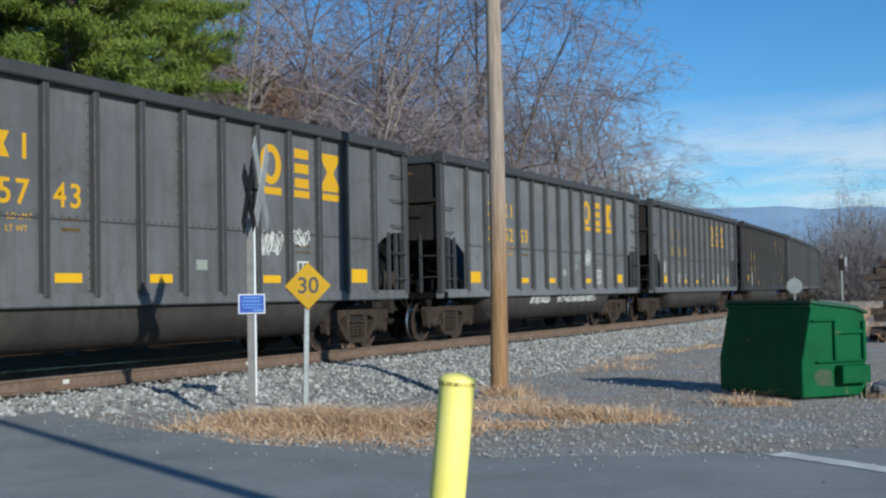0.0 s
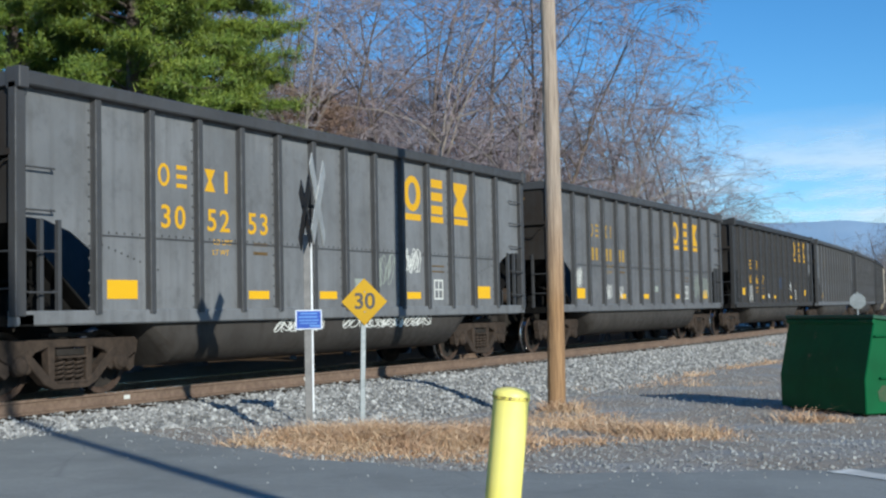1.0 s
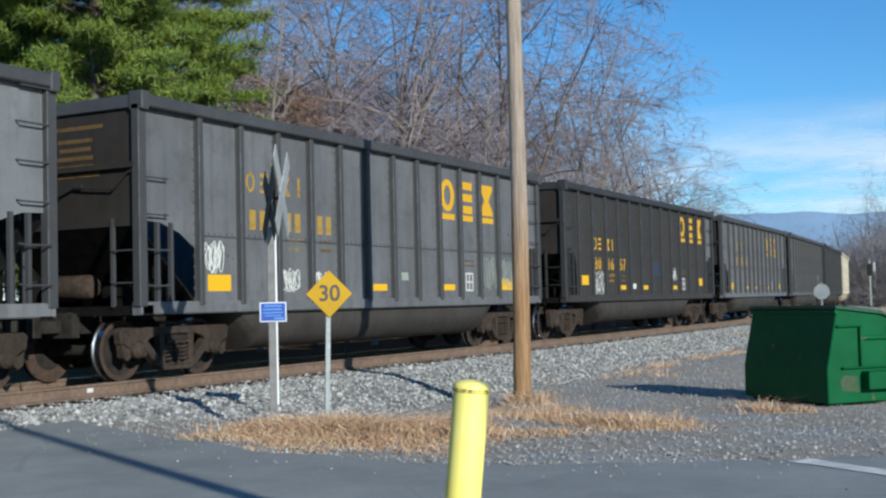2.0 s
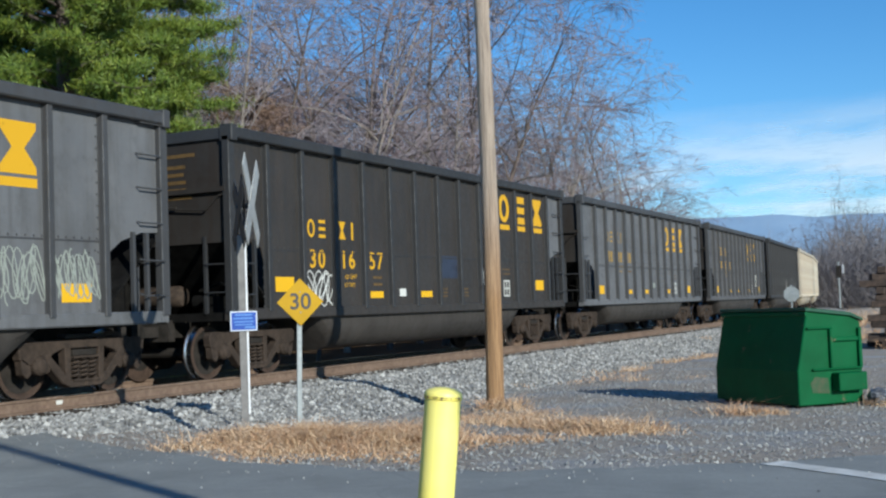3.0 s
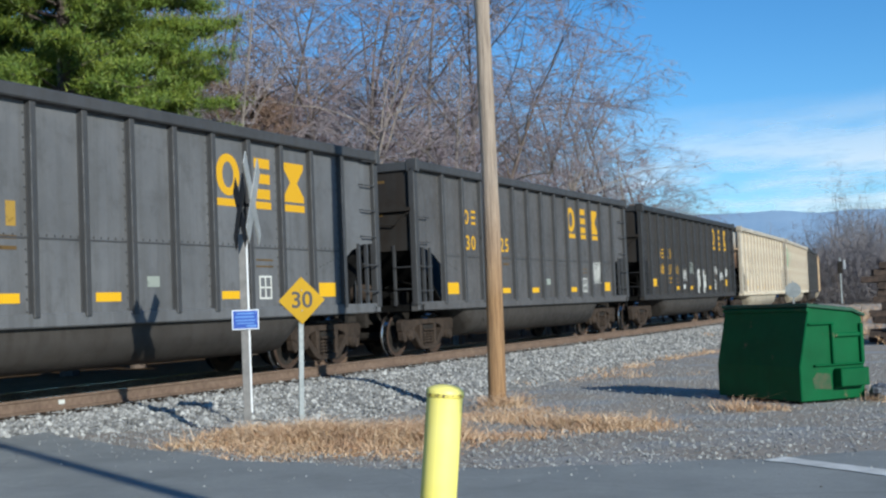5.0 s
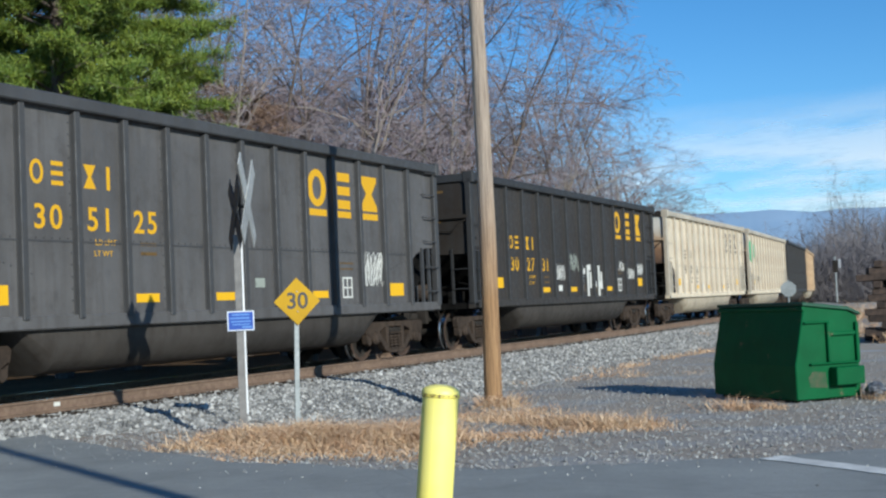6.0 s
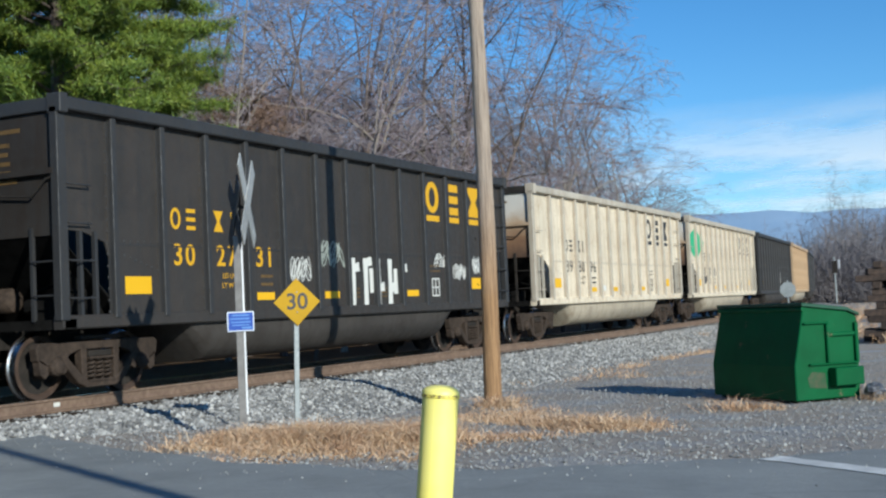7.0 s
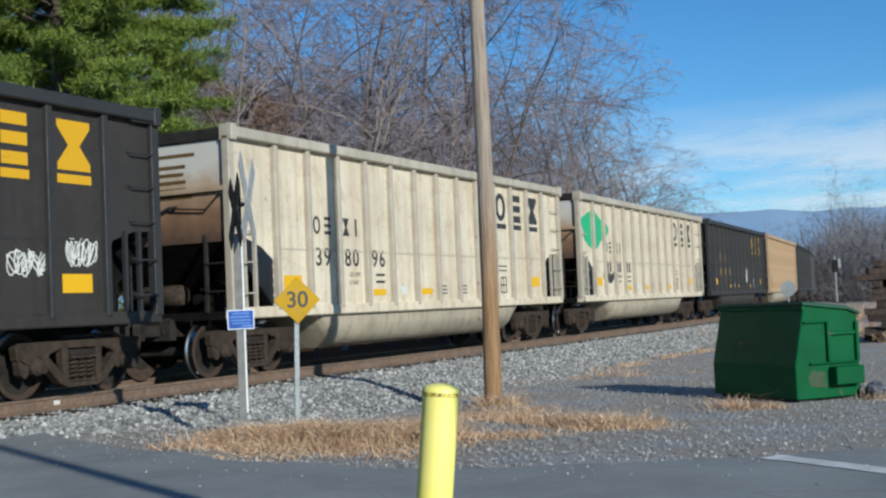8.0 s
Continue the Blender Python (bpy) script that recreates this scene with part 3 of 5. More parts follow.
def coal_car(number, build, sheet, rib, marks, label, graffiti=(), end_panel=None, blotch=None, lettered=True, pairs=(), patch=None):
    measures(build)
    MESH = KITS[build]
    car = thing("coal_car", label, "freight car", group="cars of the coal train")
    for side in (Matrix.Identity(4), FLIP):
        part("side_sheet", MESH["side"], sheet, car, "", side)
        tagged(part("riveting", MESH["rivets"], rib, car, "", side), kind="stuff")
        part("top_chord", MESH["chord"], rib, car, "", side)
        part("side_sill", MESH["sill"], sheet, car, "", side)
        for y in RIBS:
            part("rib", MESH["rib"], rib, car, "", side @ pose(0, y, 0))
        for y in (-HALF, HALF):
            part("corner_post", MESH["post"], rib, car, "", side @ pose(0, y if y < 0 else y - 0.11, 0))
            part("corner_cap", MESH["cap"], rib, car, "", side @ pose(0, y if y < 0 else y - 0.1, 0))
            inward = 1 if y < 0 else -1
            part("stanchion", MESH["stanchion"], rib, car, "", side @ pose(1.53, y + inward * 0.42, 0))
            part("stanchion", MESH["stanchion"], rib, car, "", side @ pose(1.53, y + inward * 0.72, 0))
            for z in ((1.42, 1.94, 2.5, 3.02, 3.52, 4.0) if y > 0 else (1.42, 1.94, 2.46, 3.0)):
                part("grab_iron", MESH["grab"], rib, car, "", side @ pose(1.56 if z < 2.3 else 1.52, y + inward * 0.36, z))
    for end in (Matrix.Identity(4), FLIP):
        at = end @ pose(0, -HALF + 0.05, 0)
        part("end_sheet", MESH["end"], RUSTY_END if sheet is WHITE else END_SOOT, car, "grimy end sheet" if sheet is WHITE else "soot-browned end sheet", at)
        # shade of the deep end opening is put into these two colours
        part("slope_sheet", MESH["slope"], SHADE_BLACK, car, "sloping end sheet coloured shade-black", at)
        part("end_chord", MESH["end_chord"], SOOT if sheet is WHITE else rib, car, "", at)
        part("end_platform", MESH["platform"], SHADE_BLACK, car, "", at)
        part("brake_pipe", MESH["pipe"], SOOT, car, "", at)
        for x in (-1.02, 1.02):
            part("ladder_upright", MESH["upright"], SOOT if sheet is WHITE else rib, car, "", at @ pose(x, 0, 0))
            for z in (1.45, 1.92):
                part("rung", MESH["rung"], SOOT if sheet is WHITE else rib, car, "", at @ pose(x * 1.24, 0, z))
        part("air_tank", MESH["tank"], TRUCK_RUST, car, "rusty air tank on the end platform", at)
        part("end_lines", MESH["end_text"], FADED_MARK, car, "faded stencilled lines", at)
        part("coupler", MESH["coupler"], SOOT, car, "rusty knuckle coupler and hose", end @ pose(0, HALF, 0))
    part("tub", MESH["tub"], TUB_PALE if sheet in (WHITE, TAN) else TUB_GRIME_SHADE, car, "rounded bathtub floor")
    part("centre_sill", MESH["centre"], SOOT, car)
    if lettered:
        for me in MESH["emblem"]:
            part(me.name.split(".")[0], me, YELLOW if marks is FADED_YELLOW else marks, car)
        for me in MESH["owner"]:
            part(me.name.split(".")[0], me, marks, car)
        for k, (y, z) in enumerate(MESH["number_at"]):
            if not (pairs and pairs[k // 2]):
                part("number_bar", MESH["digit"], marks, car, "", pose(0, y, z))
        for k, pair in enumerate(pairs):
            if pair:
                for digit, off in zip(pair, (-0.15, 0.15)):
                    part("numeral", numeral_mesh(digit), marks, car, "", pose(0, (RIBS[1 + k] + RIBS[2 + k]) / 2 + off, MARK_Z[1]))
        mid = (RIBS[2] + RIBS[3]) / 2 + 0.1
        tagged(part("load_text", MESH["load"], marks, car, "small stencilled words", pose(0, mid, MARK_Z[1] - 0.31)), kind="stuff")
        tagged(part("load_text", MESH["weight"], marks, car, "small stencilled words", pose(0, mid - 0.05, MARK_Z[1] - 0.47)), kind="stuff")
        for me in MESH["data"]:
            part("data_line", me, FADED_MARK if marks is not BLACK_MARK else marks, car)
    for r, big in ((0, 1), (3, 0), (5, 0), (8, 0), (11, 1)):
        y = (RIBS[r] + RIBS[r + 1]) / 2
        part("reflector", MESH["big_reflector" if big else "small_reflector"], REFLECT, car, "yellow reflector patch", pose(0, y, (1.45 if HALF < 7.5 else 1.58) if big else 1.38))
    part("placard", MESH["placard"], PALE_SPRAY if PLACARD_AT == 6 else WHITE_MARK, car, "small white placard", pose(0, (RIBS[PLACARD_AT] + RIBS[PLACARD_AT + 1]) / 2, 1.42 if PLACARD_AT == 4 else 1.6))
    part("inspection_stencil", MESH["box_frame"], WHITE_MARK if marks is not BLACK_MARK else BLACK_MARK, car, "boxed inspection stencil", pose(0, (RIBS[9] + RIBS[10]) / 2, 1.5))
    for seed, y, z, w, h, strokes, thick, paint, on_tub in graffiti:
        tagged(part("graffiti", scribble_mesh(seed, w, h, strokes, thick), paint, car, "sprayed scrawl", pose(1.462 if on_tub else 1.512, y, z)), kind="stuff")
    if blotch:
        part("painted_blotch", MESH["blotch"], GREEN_MARK, car, "green sprayed clover shape", pose(0, blotch[0], blotch[1]) @ Matrix.Diagonal((1, 2.2, 0.85, 1)))
    if patch:
        part("patched_panel", mark_mesh("patched_panel", [rect(patch[0], patch[1], 0.8, 0.5)]), BLUE_PATCH, car, "faded blue patch of paint")
    if end_panel:
        for sgn, r in ((1, RIBS[-1] + 0.07),):
            part("patched_panel", Shape().prism([(r, 2.25), (HALF - 0.16, 2.5), (HALF - 0.16, TOP - 0.2), (r, TOP - 0.2)], "x", 1.511, 1.514).mesh("patched_panel"), end_panel, car, "grey patched end panel")
    truck(car, -TRUCK_AT, number, MESH)
    truck(car, TRUCK_AT, number, MESH)
    return car


W = WHITE_MARK
PALE = PALE_SPRAY
CARS = []              # (car, place of its middle along the track at the start)
SPEED = 13.35
G_LABEL = "weathered grey ribbed steel coal car with yellow markings on the track"
B_LABEL = "sooty black ribbed steel coal car with yellow markings on the track"
for number, start, args, more in (
    (0, 7.52, ("grey", GREY, GREY_RIB, YELLOW, G_LABEL), dict(pairs=('', '57', '43'), graffiti=((1, 2.4, 2.0, 0.75, 0.5, 5, 0.032, W, 0), (2, 3.4, 2.12, 0.45, 0.35, 3, 0.032, W, 0)))),
    (1, 23.77, ("grey", PALE_GREY, GREY_RIB, YELLOW, "pale grey ribbed coal car with white scrawl along its tub"),
     dict(pairs=('30', '52', '53'), graffiti=((3, -1.25, 0.9, 1.3, 0.27, 7, 0.028, W, 1), (4, 1.6, 0.9, 3.0, 0.25, 14, 0.028, W, 1), (5, 1.4, 1.85, 0.6, 0.7, 4, 0.03, PALE, 0), (6, 2.42, 2.05, 0.6, 0.55, 5, 0.032, W, 0)))),
    (2, 40.04, ("grey", GREY, GREY_RIB, FADED_YELLOW, "grey ribbed coal car with pale scrawls along its side"), dict(graffiti=((7, -5.6, 1.85, 0.55, 0.6, 5, 0.032, W, 0), (8, -3.5, 1.5, 0.5, 0.45, 4, 0.032, W, 0), (9, -2.6, 1.5, 0.45, 0.4, 4, 0.032, W, 0), (10, 4.4, 1.7, 0.8, 0.9, 5, 0.032, PALE, 0), (11, 5.4, 1.7, 0.8, 0.8, 6, 0.032, PALE, 0)))),
    (3, 56.30, ("black", BLACK, BLACK_RIB, YELLOW, "sooty black ribbed coal car with a grey end panel"),
     dict(pairs=('30', '16', '57'), graffiti=((12, -4.88, 1.5, 0.9, 0.75, 4, 0.036, W, 0), (13, 2.58, 1.82, 0.6, 0.5, 5, 0.034, W, 0)), end_panel=GREY, patch=(0.62, 1.98))),
    (4, 73.25, ("grey", GREY, GREY_RIB, FADED_YELLOW, G_LABEL), dict()),
    (5, 89.50, ("grey", DARK_GREY, GREY_RIB, YELLOW, "dark grey ribbed steel coal car with yellow markings on the track"), dict(pairs=('30', '51', '25'), graffiti=((14, 4.4, 1.85, 0.95, 0.8, 8, 0.03, W, 0),))),
    (6, 105.92, ("black", BLACK, BLACK_RIB, YELLOW, "sooty black ribbed coal car with bold white scrawl"), dict(pairs=('30', '27', '31'), graffiti=((15, -1.65, 1.85, 0.6, 0.5, 5, 0.032, W, 0), (16, -0.6, 2.15, 0.85, 0.55, 6, 0.045, PALE, 0), (17, 1.32, 1.6, 2.5, 0.98, 5, 0.18, W, 0), (18, 4.1, 2.1, 0.6, 0.35, 4, 0.032, W, 0), (19, 5.1, 1.85, 0.65, 0.4, 5, 0.032, W, 0), (20, 6.1, 2.0, 0.55, 0.45, 5, 0.032, W, 0)))),
    (7, 123.16, ("white", WHITE, WHITE_RIB, BLACK_MARK, "cream-white rust-stained ribbed coal car with black markings"), dict(pairs=('39', '80', '96'))),
    (8, 140.12, ("white", WHITE, WHITE_RIB, BLACK_MARK, "cream-white coal car with a green clover painted near its end"), dict(blotch=(-6.15, 3.15), graffiti=((21, -4.6, 1.7, 1.4, 0.35, 6, 0.08, BLACK_MARK, 0),))),
    (9, 157.0, ("black", BLACK, BLACK_RIB, FADED_YELLOW, B_LABEL), dict(graffiti=((22, 2.0, 1.9, 0.4, 0.8, 3, 0.08, W, 0),))),
    (10, 174.0, ("white", TAN, TAN, BLACK_MARK, "tan rust-streaked ribbed hopper car on the track"), dict(lettered=False)),
    (11, 190.95, ("black", BLACK, BLACK_RIB, FADED_YELLOW, B_LABEL), dict()),
    (12, 208.1, ("grey", DARK_GREY, GREY_RIB, FADED_YELLOW, G_LABEL), dict()),
    (13, 224.3, ("black", BLACK, BLACK_RIB, FADED_YELLOW, B_LABEL), dict()),
    (14, 241.5, ("black", BLACK, BLACK_RIB, FADED_YELLOW, B_LABEL), dict()),
):
    CARS.append((coal_car(number, *args, **more), start + BUILDS[args[0]][0]))


def motions():
    """The train rolls at a steady pace; its wheels turn."""
    for car, start in CARS:
        rows = []
        for k in range(17):
            t = k * 0.5
            a, _ = track(start - SPEED * t - 6.2)
            b, _ = track(start - SPEED * t + 6.2)
            d = b - a
            rows.append((t, Matrix.Translation((a + b) / 2) @ Matrix.Rotation(math.atan2(-d.x, d.y), 4, "Z")))
        walk(car, rows)
    for number, wheel, y in WHEELS:
        if number <= 8:
            turn = math.degrees(SPEED / WHEEL_R)
            walk(wheel, [(k / 30, pose(0, y, WHEEL_R, turn * k / 30)) for k in range(241)])

# ---------------------------------------------------------------- ground
def ballast_profile():
    return [(-6.5, -0.5), (-3.6, -0.34), (-2.2, -0.2), (-0.9, -0.215), (0.86, -0.235), (1.5, -0.24), (2.5, -0.26), (3.3, -0.38), (4.1, -0.52), (4.8, -0.62)]


def lie(x, y):
    """Height of the lot: level asphalt, falling a little towards the pole and the bin, with a shallow ditch at the ballast's foot."""
    t = min(1.0, max(0.0, (y - 10.5) / 4.5))
    d = min(1.0, max(0.0, (y - 12.5) / 2.5))
    far = min(1.0, max(0.0, (-x - 17.0) / 2.0))
    return -0.2 * far - 0.15 * (1 - far) * t * t * (3 - 2 * t) - 0.13 * d * math.exp(-((x + 9.15) / 0.9) ** 2)


def ground_mesh():
    xs = [-2500, -900, -400, -200, -110, -70, -45] + [-34 + 0.75 * k for k in range(60)] + [14, 20, 30, 50, 90, 200, 500, 1200, 2500]
    ys = [-2500, -800, -300, -100, -40, -15, -6] + [-3 + 0.75 * k for k in range(70)] + [54, 60, 70, 85, 105, 130, 170, 230, 320, 500, 900, 1600, 3200]
    sh = Shape()
    for y in ys:
        for x in xs:
            near = abs(x) < 60 and -10 < y < 60
            z = noise.noise((x * 0.5, y * 0.5, 0)) * 0.025 if near else 0.0
            sh.v.append((x, y, z + lie(x, y) - 0.01))
    n = len(xs)
    sh.f = [(j * n + i, j * n + i + 1, (j + 1) * n + i + 1, (j + 1) * n + i) for j in range(len(ys) - 1) for i in range(n - 1)]
    return sh.mesh("ground", smooth=True)


def ground_material():
    n = Nodes("gravel_and_dirt")
    fine = n.ramp(n.noise(26, 6, 0.75), [(0.3, (0.17, 0.172, 0.172)), (0.52, (0.33, 0.33, 0.325)), (0.72, (0.55, 0.55, 0.54))])
    dirt = n.ramp(n.noise(12, 6, 0.7), [(0.3, (0.22, 0.18, 0.14)), (0.7, (0.42, 0.35, 0.28))])
    where = n.ramp(n.noise(0.55, 5, 0.6), [(0.36, 0.0), (0.52, 0.9)])
    c = n.mix(where, fine, dirt)
    return n.done(c, 0.95, 0, n.noise(34, 6, 0.7), 0.02, 0.8)


def asphalt_material():
    n = Nodes("worn_asphalt")
    c = n.ramp(n.noise(60, 6, 0.75), [(0.3, (0.205, 0.208, 0.196)), (0.7, (0.335, 0.338, 0.32))])
    c = n.mix(n.ramp(n.noise(0.8, 6, 0.7), [(0.38, 0.0), (0.66, 0.75)]), c, (0.175, 0.18, 0.172))
    crack = n.node("ShaderNodeTexVoronoi", Scale=0.45)
    crack.feature = "DISTANCE_TO_EDGE"
    warp = n.mix(0.25, n.coord.outputs["Object"], n.node("ShaderNodeTexNoise", Scale=1.4).outputs["Color"], "ADD")
    n.t.links.new(warp, crack.inputs["Vector"])
    c = n.mix(n.ramp(crack.outputs["Distance"], [(0.0, 0.3), (0.006, 0.0)]), c, (0.1, 0.1, 0.105))
    return n.done(c, 0.9, 0, n.noise(90, 5, 0.7), 0.006, 0.6)


ground = part("ground", ground_mesh(), ground_material())
tagged(ground, "grey gravel and dry dirt ground", "ground", kind="structure")

BALLAST = speckled("ballast_grey", (0.15, 0.147, 0.14), (0.36, 0.35, 0.33), 14, 0.95, 0, 0.02)
bed = part("ballast_bed", along_track(ballast_profile(), -130, 300, 1.0, closed=False).mesh("ballast_bed"), BALLAST)
tagged(bed, "grey crushed stone track bed", "ballast", kind="structure")


# dark sheet laid on the ballast, painting the shade beneath the train
shade_bed = part("coal_dusted_bed", along_track([(-2.4, -0.195), (-0.9, -0.2), (0.64, -0.205)], -130, 300, 1.0, closed=False).mesh("coal_dusted_bed"), SHADE_BLACK)
tagged(shade_bed, "ballast between the rails, coloured black for the train's shade", "ballast", kind="structure")


def stone_material(name, a, b):
    n = Nodes(name)
    geo = n.t.nodes.new("ShaderNodeNewGeometry")
    c = n.ramp(geo.outputs["Random Per Island"], [(0, a), (0.7, tuple((x + y) / 2 for x, y in zip(a, b))), (1, b)])
    return n.done(c, 0.95, 0, n.noise(40), 0.004, 0.5)


def stones_mesh(count, place, size_low, size_high, seed):
    """Angular stones, each a crooked eight-sided lump."""
    rng = np.random.default_rng(seed)
    base = np.array([(1, 0, 0), (-1, 0, 0), (0, 1, 0), (0, -1, 0), (0, 0, 1), (0, 0, -1)], float)
    tri = np.array([(0, 2, 4), (2, 1, 4), (1, 3, 4), (3, 0, 4), (2, 0, 5), (1, 2, 5), (3, 1, 5), (0, 3, 5)])
    spots = place(rng, count)
    k = len(spots)
    v = base[None] * (1 + rng.uniform(-0.35, 0.35, (k, 6, 3))) + rng.uniform(-0.3, 0.3, (k, 6, 3))
    v *= rng.uniform(size_low, size_high, (k, 1, 1)) * np.array([1, 1, 0.75])
    a = rng.uniform(0, 6.28, k)
    c, s = np.cos(a)[:, None], np.sin(a)[:, None]
    x, y = v[..., 0] * c - v[..., 1] * s, v[..., 0] * s + v[..., 1] * c
    v = np.stack([x, y, v[..., 2]], -1) + spots[:, None, :]
    f = tri[None] + 6 * np.arange(k)[:, None, None]
    me = bpy.data.meshes.new("stones")
    me.from_pydata(v.reshape(-1, 3).tolist(), [], f.reshape(-1, 3).tolist())
    return me


def bed_height(u):
    p = ballast_profile()
    return np.interp(u, [a for a, _ in p], [b for _, b in p]) + RAIL_TOP


def bed_spots(rng, count):
    s = 5 + 60 * rng.random(count) ** 1.5
    u = rng.uniform(0.85, 4.4, count) + rng.normal(0, 0.12, count)
    keep = np.abs(u - 0.72) > 0.12
    s, u = s[keep], u[keep]
    bend = np.maximum(s - TRACK_BEND, 0)
    return np.stack([TRACK_X + u - bend ** 2 / (2 * TRACK_R), s, np.maximum(bed_height(u), -0.27) + rng.uniform(-0.01, 0.02, len(s))], -1)


def lot_spots(rng, count):
    y = 8.6 + 20 * rng.random(count) ** 1.6
    x = rng.uniform(-10, 1.0, count)
    z = np.array([lie(a, b) for a, b in zip(x, y)])
    return np.stack([x, y, z + rng.uniform(0, 0.015, count)], -1)


ballast_stones = part("ballast_stones", stones_mesh(52000, bed_spots, 0.018, 0.05, 3), stone_material("crushed_limestone", (0.12, 0.117, 0.112), (0.49, 0.475, 0.445)))
tagged(ballast_stones, "loose pale grey crushed stones beside the rails", "ballast stones", kind="stuff")
gravel = part("gravel", stones_mesh(22000, lot_spots, 0.006, 0.019, 5), stone_material("lot_gravel", (0.17, 0.17, 0.168), (0.43, 0.425, 0.405)))
tagged(gravel, "scattered small grey gravel on the lot", "gravel", kind="stuff")


def asphalt_mesh():
    edge = [(-60, 44), (-30, 24), (-13.4, 12.75), (-10.9, 11.1), (-9.0, 10.0), (-6.6, 9.05), (-4.9, 8.85), (-4.1, 8.95), (-3.1, 9.3), (-2.1, 9.9), (-1.1, 10.6), (0.5, 12.4), (3.0, 15), (9, 20), (40, 34)]
    pts = []
    for (x0, y0), (x1, y1) in zip(edge, edge[1:]):
        steps = max(2, int(math.hypot(x1 - x0, y1 - y0) / 0.15)) if abs(x0) < 14 and abs(x1) < 14 else 2
        for k in range(steps):
            t = k / steps
            x, y = x0 + (x1 - x0) * t, y0 + (y1 - y0) * t
            w = 0.16 * noise.noise((x * 1.3, y * 1.3, 3)) + 0.07 * noise.noise((x * 5, y * 5, 5))
            pts.append((x, y + w))
    sh, rows = Shape(), [0, 0.12, 0.6, 2, 6, 14, 40]
    for x, y in pts:
        for r in rows:
            sh.v.append((x, y - r, lie(x, y - r) + 0.03 + 0.012 * min(1, r / 0.12)))
    n = len(rows)
    sh.f = [(i * n + k, i * n + k + 1, (i + 1) * n + k + 1, (i + 1) * n + k) for i in range(len(pts) - 1) for k in range(n - 1)]
    return sh.mesh("road")


ASPHALT = asphalt_material()
road = part("road", asphalt_mesh(), ASPHALT)
tagged(road, "worn grey asphalt lot with a crumbling edge", "asphalt", kind="structure")

def grit_spots(rng, count):
    x = rng.uniform(-11, 0, count)
    edge = np.interp(x, [-13.4, -10.9, -9.0, -6.6, -4.9, -4.1, -3.1, -2.1, -1.1, 0.5], [12.75, 11.1, 10.0, 9.05, 8.85, 8.95, 9.3, 9.9, 10.6, 12.4])
    y = edge - 0.1 - rng.exponential(0.55, count)
    return np.stack([x, y, 0.045 + np.array([lie(a, b) for a, b in zip(x, y)])], -1)


tagged(part("grit", stones_mesh(220, grit_spots, 0.004, 0.013, 8), gravel.material_slots[0].material), "stray gravel grit strewn over the asphalt edge", "gravel", kind="stuff")

PALE_LINE = speckled("worn_line_paint", (0.55, 0.53, 0.49), (0.86, 0.84, 0.79), 8, 0.8)
line = Shape()
for k in range(41):
    x, y = -1.97 + 2.8 * k / 40, 9.74 - 1.98 * k / 40
    w = 0.11 + 0.02 * noise.noise((x * 6, y * 6, 1))
    line.v += [(x - 0.58 * w, y - 0.815 * w, 0.046), (x + 0.58 * w, y + 0.815 * w, 0.046), (x - 0.58 * w, y - 0.815 * w, 0.05), (x + 0.58 * w, y + 0.815 * w, 0.05)]
line.f = [(4 * k + a, 4 * k + b, 4 * k + 4 + b, 4 * k + 4 + a) for k in range(40) for a, b in ((2, 3), (0, 2), (3, 1))]
stripe = part("parking_stripe", line.mesh("parking_stripe"), PALE_LINE)
tagged(stripe, "worn white painted parking stripe", "road marking", kind="structure")

# ---------------------------------------------------------------- rails
RAIL = [(-0.075, -0.20), (0.075, -0.20), (0.075, -0.186), (0.012, -0.16), (0.012, -0.045), (0.037, -0.035), (0.037, -0.006), (0.03, 0.0), (-0.03, 0.0), (-0.037, -0.006), (-0.037, -0.035), (-0.012, -0.045), (-0.012, -0.16), (-0.075, -0.186)]
for off in (0.755, -0.755):
    r = part("rail", along_track([(u + off, w) for u, w in RAIL], -130, 300, 1.0).mesh("rail"), RAIL_RUST)
    tagged(r, "rusty brown steel rail on the track bed", "rail", "rails of the track")
    part("running_surface", along_track([(off - 0.031, 0.0015), (off + 0.031, 0.0015), (off + 0.031, -0.0015), (off - 0.031, -0.0015)], -130, 300, 1.0).mesh("running_surface"), RAIL_HEAD, r, "wheel-polished rail head")
TIE = speckled("tie_wood", (0.03, 0.024, 0.02), (0.075, 0.056, 0.044), 12, 0.9, gloss=0.1)
ties = Shape()
for i in range(480):
    p, a = track(-120 + i * 0.55)
    ties.box(-1.3, 1.3, -0.11, 0.11, -0.36, -0.2, Matrix.Translation(p) @ Matrix.Rotation(a, 4, "Z"))
tagged(part("railway_ties", ties.mesh("railway_ties"), TIE), "dark creosoted wooden ties under the rails", "railway ties", kind="stuff")
for i, (s, w) in enumerate(((13.15, 0.06), (17.6, 0.05))):
    tagged(part("rail_tag", Shape().box(-0.004, 0.004, -w, w, -0.03, 0.03).mesh("rail_tag"), WHITE_MARK, None, "", pose(TRACK_X + 0.755 + 0.018, s, 0.21)), "small white tag on the rail web", "tag")

